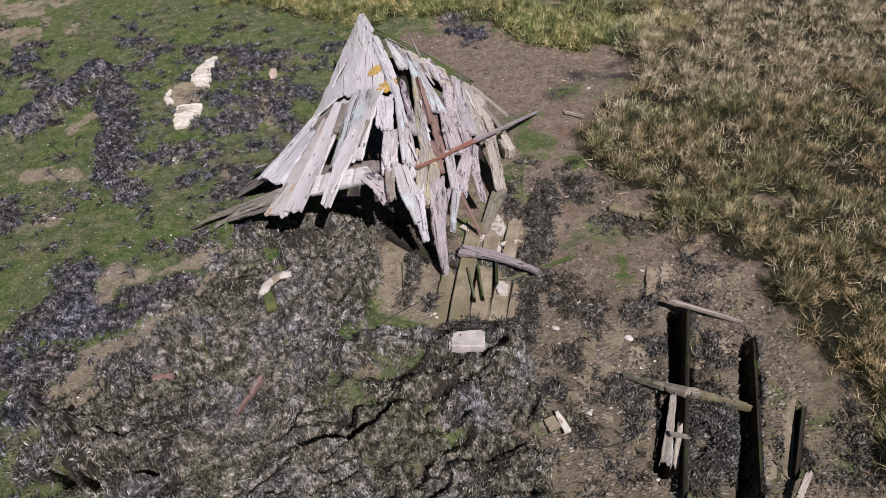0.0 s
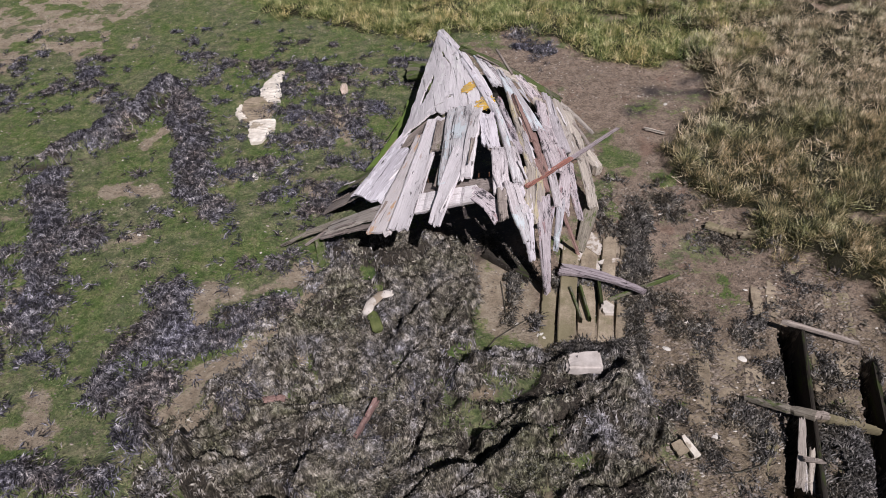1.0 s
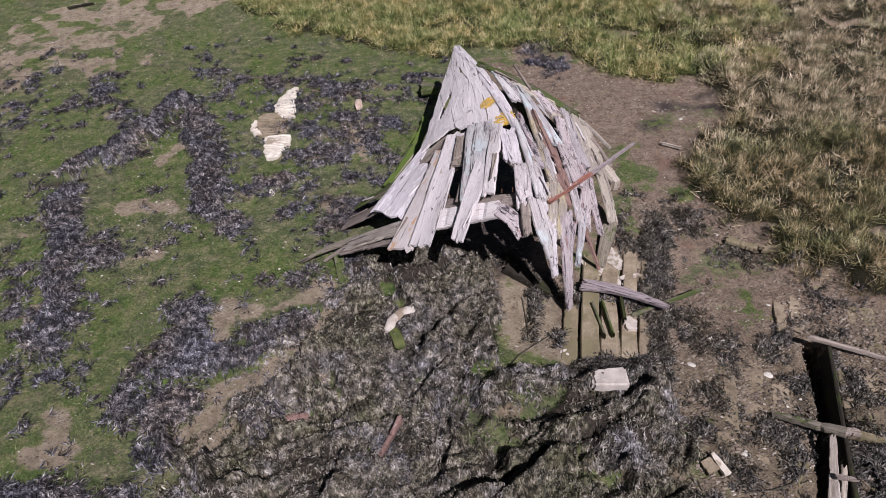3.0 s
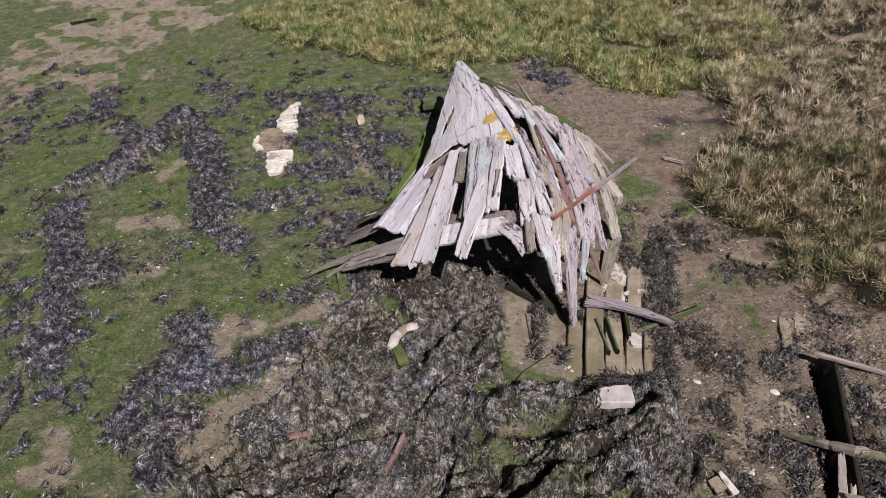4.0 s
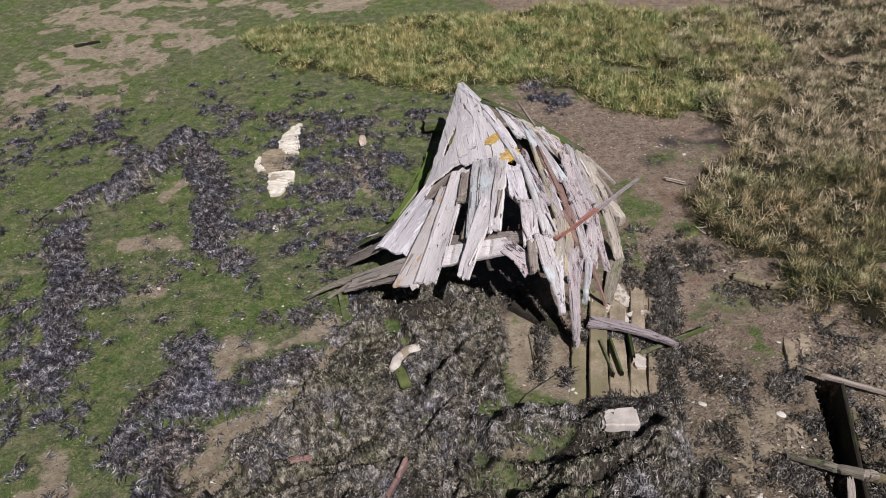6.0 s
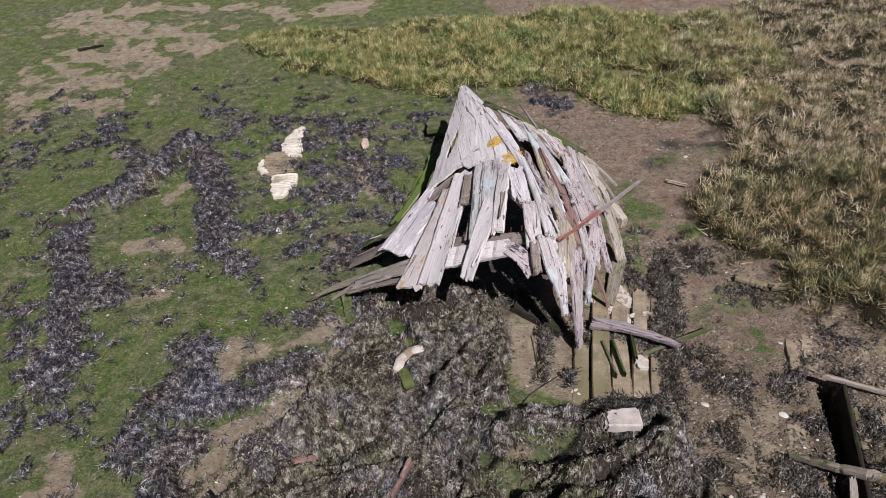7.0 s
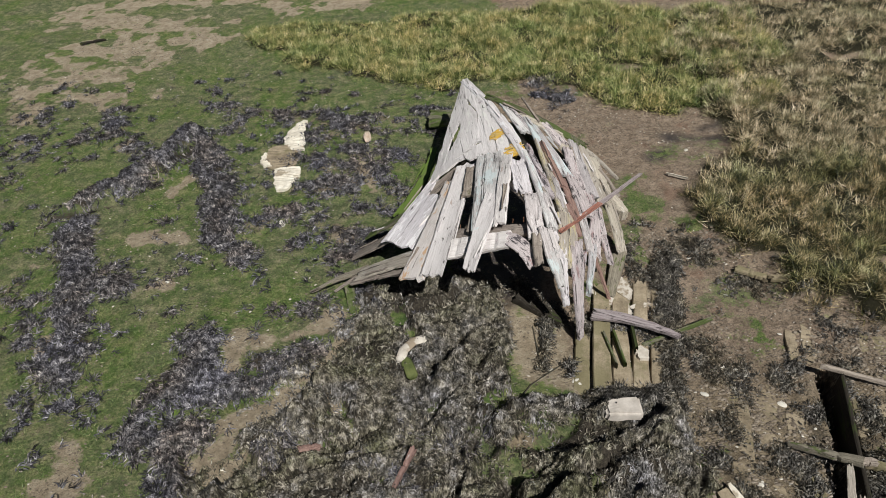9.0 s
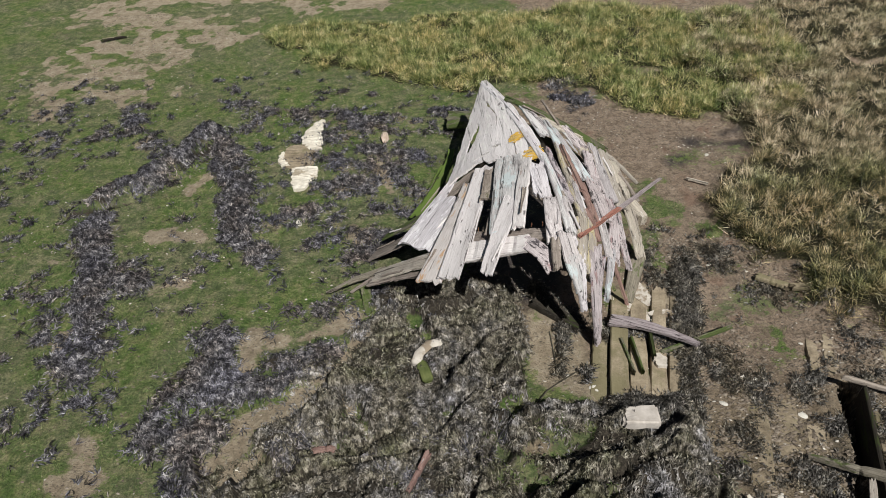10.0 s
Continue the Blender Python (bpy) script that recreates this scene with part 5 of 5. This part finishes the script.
def torn_sheet(name, rows, thick, material, label, category):
    """A torn flat sheet from rows of left, right, y."""
    rng = random.Random(5)
    fine = []
    for (la, ra, ya), (lb, rb, yb) in zip(rows, rows[1:]):
        for i in range(6):
            t = i / 6
            fine.append((la + (lb - la) * t + rng.uniform(-0.015, 0.015), ra + (rb - ra) * t + rng.uniform(-0.015, 0.015), ya + (yb - ya) * t))
    fine.append(rows[-1])
    x0, y0 = (rows[0][0] + rows[0][1]) / 2, rows[len(rows) // 2][2]
    cols = (0.0, 0.25, 0.5, 0.75, 1.0)
    top = []
    for l, r, y in fine:
        for c in cols:
            x = l + (r - l) * c
            top.append((x - x0, y - y0, land_at(x, y) + thick + 0.012 + rng.uniform(0, 0.012) - (0.01 if c in (0.0, 1.0) else 0)))
    n, m = len(top), len(cols)
    verts = top + [(x, y, z - thick - 0.03) for x, y, z in top]
    faces = []
    for i in range(len(fine) - 1):
        for j in range(m - 1):
            a = i * m + j
            faces += [(a, a + m, a + m + 1, a + 1), (n + a, n + a + 1, n + a + m + 1, n + a + m)]
        a, b = i * m, i * m + m - 1
        faces += [(a, n + a, n + a + m, a + m), (b, b + m, n + b + m, n + b)]
    for j in range(m - 1):
        a = n - m + j
        faces += [(j, j + 1, n + j + 1, n + j), (a + 1, a, n + a, n + a + 1)]
    ob = mesh_object(name, verts, faces, material)
    ob.matrix_basis = pose(x0, y0, 0)
    return tagged(ob, label, category)


torn_sheet("foam_sheet", [(-3.64, -3.58, 8.84), (-3.78, -3.56, 8.62), (-3.84, -3.56, 8.42), (-3.80, -3.52, 8.22), (-3.68, -3.50, 8.06)], 0.02, FOAM, "torn white foam sheet lying on the algae", "foam sheet")
torn_sheet("mud_crust", [(-3.98, -3.78, 8.20), (-4.03, -3.56, 8.04), (-4.02, -3.54, 7.86), (-3.94, -3.60, 7.68), (-3.80, -3.66, 7.58)], 0.012, WOOD["silt"], "grey-brown silted sheet between torn pieces of foam", "sheet")
torn_sheet("foam_sheet", [(-4.06, -4.02, 8.02), (-4.07, -3.98, 7.84), (-4.00, -3.88, 7.70)], 0.025, FOAM, "thin torn rim of white foam", "foam sheet")
torn_sheet("foam_sheet", [(-3.84, -3.50, 7.62), (-3.80, -3.46, 7.46), (-3.78, -3.50, 7.30), (-3.72, -3.58, 7.12)], 0.025, FOAM, "torn white foam sheet with a muddy corner", "foam sheet")
for spine in ([(0.21, 5.33, 0.07), (0.23, 5.24, 0.14), (0.25, 5.09, 0.15), (0.28, 4.99, 0.04)], [(0.26, 4.89, 0.03), (0.35, 4.91, 0.07), (0.42, 4.92, 0.07), (0.50, 4.92, 0.01)], [(0.20, 4.98, 0.12), (0.19, 4.84, 0.14), (0.19, 4.74, 0.13)], [(0.33, 4.83, 0.12), (0.33, 4.68, 0.12)], [(-0.02, 4.99, 0.07), (0.09, 4.94, 0.11)], [(-0.13, 5.13, 0.06), (-0.08, 5.08, 0.05), (-0.07, 5.03, 0.02)]):
    tagged(slab("board_scrap", spine, 0.012, PALEBOARD, "broken scrap of pale board on the silt", "scrap"), group="pale scraps beside the wreck")
slab("shell_lump", [(0.22, 4.35, 0.05), (0.24, 4.28, 0.12), (0.24, 4.20, 0.08)], 0.06, PALEBOARD, "white crusted lump with green slime", "lump")
slab("board_chip", [(0.59, 2.90, 0.03), (0.62, 2.82, 0.05), (0.66, 2.72, 0.06)], 0.03, FOAM, "pale splintered chip of board on wrack", "scrap")
slab("board_scrap", [(0.52, 2.85, 0.09), (0.57, 2.75, 0.11)], 0.02, WOOD["silt"], "flat grey silted scrap of board among wrack", "scrap")

hook = thing("curved_float", (-1.95, 4.25, 0.05), "curved white foam fender, its lower half green with slime", "fender")


def bent_tube(name, pts, r, material, flat=0.6):
    """A round-edged tube bent through its points."""
    fine = []
    for i in range(len(pts) - 1):
        for s in (0, 0.25, 0.5, 0.75):
            fine.append(Vector(pts[i]).lerp(Vector(pts[i + 1]), s))
    fine.append(Vector(pts[-1]))
    verts, faces, k = [], [], 10
    for i, p in enumerate(fine):
        d = (fine[min(i + 1, len(fine) - 1)] - fine[max(i - 1, 0)]).normalized()
        s = d.cross(Vector((0, 0, 1))).normalized()
        u = s.cross(d)
        rr = r * (0.55 if i in (0, len(fine) - 1) else 1.0)
        for j in range(k):
            t = 2 * math.pi * j / k
            verts.append(p + s * rr * math.cos(t) + u * rr * flat * math.sin(t))
    for i in range(len(fine) - 1):
        for j in range(k):
            a, b = i * k + j, i * k + (j + 1) % k
            faces.append((a, b, b + k, a + k))
    faces += [tuple(range(k)), tuple(range(len(verts) - 1, len(verts) - k - 1, -1))]
    return mesh_object(name, verts, faces, material, True)


hz = max(land_at(-1.96 + 0.05 * i, 4.0 + 0.08 * j) for i in range(5) for j in range(7)) + 0.012
under(bent_tube("clean_half", [(-1.77, 4.42, hz + 0.00), (-1.89, 4.37, hz + 0.02), (-1.98, 4.26, hz + 0.02), (-2.01, 4.13, hz + 0.01)], 0.050, PALEBOARD, 0.32), hook, "dirty white foam")
under(bent_tube("slimy_half", [(-1.97, 4.18, hz + 0.01), (-1.92, 4.07, hz + 0.00), (-1.88, 3.95, hz + -0.01)], 0.054, GREENFOAM, 0.32), hook, "green slime")

bm = bmesh.new()
bmesh.ops.create_icosphere(bm, subdivisions=3, radius=0.075)
for v in bm.verts:
    v.co *= 0.95 + 0.45 * noise.noise(v.co * 11) + 0.2 * noise.noise(v.co * 27)
    v.co.x *= 0.75
    v.co.y *= 1.3
me = bpy.data.meshes.new("stone")
bm.to_mesh(me)
bm.free()
me.materials.append(STONE)
stone = tagged(new("stone", me), "pale orange stone sitting among wrack", "stone")
stone.matrix_basis = pose(-2.65, 8.22, land_at(-2.65, 8.22) + 0.05)


# ---- sunken timbers beside the wreck ----
def timber(name, a, b, w0, w1, look_of, label, thick=0.12, category="timber", roll=0, jag=0.03, group="", sag=0.0):
    return tagged(straight(name, a, b, w0, w1, WOOD[look_of], roll, thick, jag, 0.004, sag), label, category, group)


timber("sill_beam", (0.76, 5.47, -0.10), (0.39, 3.64, -0.11), 0.12, 0.14, "black", "long waterlogged beam furred with dark green weed", 0.14)
# frames coloured black throughout to give the shade on their left faces
timber("frame_beam", (1.87, 3.87, -0.07), (1.44, 2.20, -0.09), 0.035, 0.04, "black", "upstanding hull frame beside a dark slot", 0.34, group="hull frames in the mud")
timber("frame_beam", (2.36, 3.53, -0.09), (2.00, 2.19, -0.10), 0.035, 0.035, "black", "upstanding hull frame beside a dark slot", 0.28, group="hull frames in the mud")
timber("frame_beam", (2.54, 2.88, -0.03), (2.29, 2.33, -0.03), 0.035, 0.035, "black", "upstanding hull frame beside a dark slot", 0.16, group="hull frames in the mud")
timber("cross_beam", (1.74, 3.96, 0.11), (2.31, 3.76, 0.04), 0.04, 0.025, "rot", "grey weathered cross beam lying over hull frames", 0.04)
timber("pointed_timber", (1.20, 3.27, -0.01), (1.62, 2.98, 0.16), 0.012, 0.085, "moss", "timber rotted to a point, lying over a slot", 0.06, jag=0.0)
timber("pointed_timber", (1.61, 3.00, 0.15), (1.71, 2.98, 0.15), 0.07, 0.04, "rot", "broken grey timber end over the slot", 0.05)
timber("buried_rib", (1.71, 3.04, 0.04), (2.12, 2.92, 0.01), 0.06, 0.05, "silt_moss", "silted rib lying between upright frames", 0.07)
timber("leaning_board", (1.52, 2.97, 0.13), (1.37, 2.46, -0.01), 0.045, 0.09, "beige", "pale split board leaning in a dark slot", 0.02, "board", 20)
timber("leaning_board", (1.53, 2.74, 0.07), (1.43, 2.44, -0.01), 0.04, 0.06, "beige", "narrow pale split board leaning in a dark slot", 0.02, "board", 12)
timber("marker_stick", (2.35, 2.31, 0.10), (2.20, 2.10, 0.07), 0.05, 0.05, "beige", "pale bleached stick at the edge of grass", 0.03, "stick")
timber("peg", (1.45, 2.65, 0.09), (1.55, 2.62, 0.10), 0.035, 0.03, "rot", "short brown peg across a dark slot", 0.03, "peg")
timber("edge_timber", (1.46, 5.33, 0.02), (1.70, 5.18, 0.02), 0.09, 0.07, "silt_moss", "silted timber at the edge of grass", 0.05)
timber("edge_timber", (1.75, 5.16, 0.03), (2.50, 5.08, 0.06), 0.07, 0.06, "silt_moss", "silted timber at the edge of grass", 0.05)
timber("green_pole", (0.28, 4.39, -0.02), (0.98, 4.64, 0.03), 0.035, 0.03, "algae", "thin pole green with slime", 0.04, "pole")
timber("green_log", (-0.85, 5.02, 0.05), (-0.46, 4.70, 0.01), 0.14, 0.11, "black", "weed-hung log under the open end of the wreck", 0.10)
timber("green_baulk", (-1.78, 8.50, 0.14), (-1.35, 8.45, 0.16), 0.30, 0.30, "algae", "squared baulk covered in green slime", 0.12)
timber("slime_board", (-2.62, 5.32, 0.06), (-2.52, 4.95, 0.02), 0.10, 0.10, "algae", "narrow board hidden by green slime", 0.02, "board")
timber("upright_slat", (-0.08, 4.51, -0.02), (-0.03, 4.14, -0.03), 0.025, 0.025, "algae", "narrow strip on edge, slimy batten where green, shade where black", 0.16, "batten", group="battens on edge")
timber("upright_slat", (0.02, 4.52, -0.02), (0.05, 4.15, -0.03), 0.025, 0.025, "algae", "narrow strip on edge, slimy batten where green, shade where black", 0.16, "batten", group="battens on edge")
# black strip added for the dark shade beside the two battens
timber("upright_slat", (0.20, 4.56, -0.01), (0.19, 4.32, -0.03), 0.03, 0.03, "black", "narrow strip on edge, slimy batten where green, shade where black", 0.16, "batten", group="battens on edge")
timber("marsh_plank", (3.23, 9.77, 0.15), (3.63, 9.87, 0.15), 0.07, 0.07, "beige", "bleached plank caught in marsh grass", 0.03, "plank")

timber("post_stub", (0.36, 6.48, 0.12), (0.44, 6.22, 0.10), 0.14, 0.13, "beige", "short pale post end sticking from the mud", 0.13, "post")
timber("small_stick", (1.18, 7.08, 0.03), (1.38, 6.97, 0.03), 0.03, 0.02, "beige", "short pale stick lying on mud", 0.03, "stick")
timber("stake", (-5.55, 4.83, 0.04), (-5.59, 4.49, 0.01), 0.035, 0.04, "rot", "short brown stake lying on algae", 0.03, "stake")
timber("stake", (-4.00, 3.78, 0.04), (-4.08, 3.57, 0.01), 0.05, 0.06, "slime", "short stake green with slime", 0.03, "stake")
timber("branch", (-8.19, 11.98, 0.04), (-7.81, 12.13, 0.03), 0.05, 0.03, "black", "dark waterlogged branch on pale mud", 0.03, "branch")


# ---- floor boards of the hull, silted over ----
floor = thing("hull_floor", (-0.2, 4.3, -0.1), "silted bottom boards of a boat, partly buried", "hull floor")
for x0, y0, x1, y1, w in ((-0.40, 3.78, -0.25, 4.62, 0.159), (-0.22, 3.77, 0.01, 5.16, 0.173), (-0.04, 3.80, 0.23, 5.27, 0.168), (0.14, 3.83, 0.43, 5.24, 0.153), (0.28, 3.83, 0.58, 5.17, 0.104)):
    z = (land_at(x0, y0) + land_at(x1, y1)) / 2 - RNG.uniform(0.010, 0.016)
    under(straight("floor_board", (x0, y0, z), (x1, y1, z), w - 0.008, w - 0.009, WOOD["silt_moss" if RNG.random() < 0.4 else "silt"], RNG.uniform(-3, 3), 0.05, 0.05, 0.004), floor)
side_floor = thing("side_floor", (1.5, 3.4, -0.1), "silted hull planks lying beside upright frames", "hull floor")
for x0, y0, x1, y1, w in ((0.77, 3.01, 1.01, 3.91, 0.19), (0.96, 2.86, 1.27, 3.96, 0.20), (1.20, 2.85, 1.40, 3.62, 0.17), (1.52, 3.22, 1.64, 3.76, 0.09), (1.61, 4.11, 1.72, 4.55, 0.11), (1.76, 4.08, 1.89, 4.59, 0.15), (1.89, 3.32, 2.03, 3.85, 0.17), (2.09, 3.34, 2.21, 3.79, 0.16), (2.09, 2.31, 2.47, 3.46, 0.15), (2.23, 2.31, 2.62, 3.35, 0.11), (2.25, 3.90, 2.38, 4.38, 0.25), (2.50, 2.53, 2.64, 2.84, 0.12), (1.22, 2.57, 1.33, 2.99, 0.11)):
    mean = (max(land_at(x0, y0), -0.08) + max(land_at(x1, y1), -0.08)) / 2
    z0, z1 = [min(max(land_at(x, y), mean - 0.03), mean + 0.03) - RNG.uniform(0.018, 0.026) for x, y in ((x0, y0), (x1, y1))]
    under(straight("floor_board", (x0, y0, z0), (x1, y1, z1), w - 0.010, w - 0.012, WOOD["silt_moss" if RNG.random() < 0.3 else "silt"], RNG.uniform(-2, 2), 0.04, 0.03, 0.005), side_floor)

for a, b, w in (((-1.87, 3.27, 0.09), (-2.01, 2.94, 0.09), 0.05), ((-2.81, 3.31, 0.08), (-2.67, 3.33, 0.09), 0.07), ((-0.67, 3.14, 0.08), (-0.45, 3.16, 0.08), 0.05)):
    timber("buried_stave", a, b, w, w * 0.7, "rust", "red-brown stave showing through the seaweed", 0.05, "stave", group="staves in the weed")
cord_label = "thin dark cord lying in a loop on mud"
for pts in ([(-0.94, 3.79), (-0.83, 3.96), (-0.70, 4.07), (-0.52, 4.21)], [(2.22, 3.64), (2.10, 3.56), (2.01, 3.39), (1.98, 3.15)], [(0.77, 2.60), (0.98, 2.62), (1.16, 2.68), (1.36, 2.89), (1.53, 2.98), (1.69, 2.96)], [(-0.74, 4.67), (-0.72, 4.43), (-0.71, 4.18)]):
    tagged(bent_tube("cord", [(x, y, land_at(x, y) + 0.015) for x, y in pts], 0.006, ROPE), cord_label, "cord", "cords on the mud")


# ---- larger shells, each a shallow ridged cup ----
def shell_mesh():
    rng = random.Random(3)
    verts, faces, k = [(0, 0, 0.32)], [], 14
    for ring, (r, h) in enumerate(((0.5, 0.28), (1.0, 0.04), (0.92, -0.04))):
        for j in range(k):
            t = 2 * math.pi * j / k
            q = r * (1 + rng.uniform(-0.10, 0.10) * ring)
            verts.append((q * math.cos(t) * 1.25, q * math.sin(t) * 0.85, h + rng.uniform(-0.03, 0.03)))
    for j in range(k):
        faces.append((0, 1 + j, 1 + (j + 1) % k))
        for ring in (0, 1):
            a, b = 1 + ring * k + j, 1 + ring * k + (j + 1) % k
            faces.append((a, a + k, b + k, b))
    return verts, faces


OYSTER = simple("chalk_white_shell", (0.50, 0.46, 0.41), (0.80, 0.77, 0.72), 0.6, 18.0)
verts, faces = shell_mesh()
first = tagged(mesh_object("oyster_shell", verts, faces, OYSTER), "bleached white oyster shell on brown mud", "shell", "oyster shells")
for i, (x, y, size) in enumerate(((0.70, 3.83, 0.042), (1.34, 3.71, 0.042), (1.11, 4.03, 0.04), (1.05, 4.10, 0.035), (0.95, 4.12, 0.03), (1.25, 2.86, 0.04), (0.86, 2.92, 0.04), (-0.42, 4.02, 0.04), (-0.38, 3.96, 0.03), (-0.62, 4.18, 0.03), (1.02, 5.55, 0.03), (1.62, 4.52, 0.03), (-2.98, 5.02, 0.035), (-3.72, 4.66, 0.03), (1.55, 7.62, 0.04), (0.62, 5.12, 0.04), (-4.75, 5.55, 0.03), (-4.62, 5.50, 0.03), (-3.53, 6.47, 0.06))):
    m = pose(x, y, land_at(x, y) + size * 0.1, RNG.uniform(-20, 20), RNG.uniform(-20, 20), RNG.uniform(0, 360))
    ob = first if i == 0 else copy_thing(first, m)
    ob.matrix_basis = m @ Matrix.Diagonal((size * 0.75, size * 0.75, size * 0.6, 1))


# ---- weed hanging over the timbers ----
def on_timbers(x, y):
    return strips(x, y, [(0.77, 5.50, 0.40, 3.69, 0.10), (-0.86, 5.17, -0.44, 4.74, 0.07), (1.90, 3.95, 1.50, 2.37, 0.03), (2.36, 3.56, 1.99, 2.23, 0.03), (0.05, 4.68, 0.29, 4.52, 0.08), (-0.26, 4.66, -0.08, 4.58, 0.04), (-0.62, 4.68, -0.70, 4.11, 0.02), (-0.45, 4.17, -0.45, 3.97, 0.03), (-0.35, 3.78, 0.30, 3.80, 0.06), (1.89, 3.02, 1.88, 2.45, 0.12), (1.75, 2.50, 1.58, 2.28, 0.08)], 0.04, 0.10, 45, 5.0) ** 2


seaweed("timber_weed", 3800, 9, (-1, 2.7, 2.2, 5.8), on_timbers, SIDE_WEED, "dark weed hanging over half-buried timbers", 107, 0.036, 0.045)
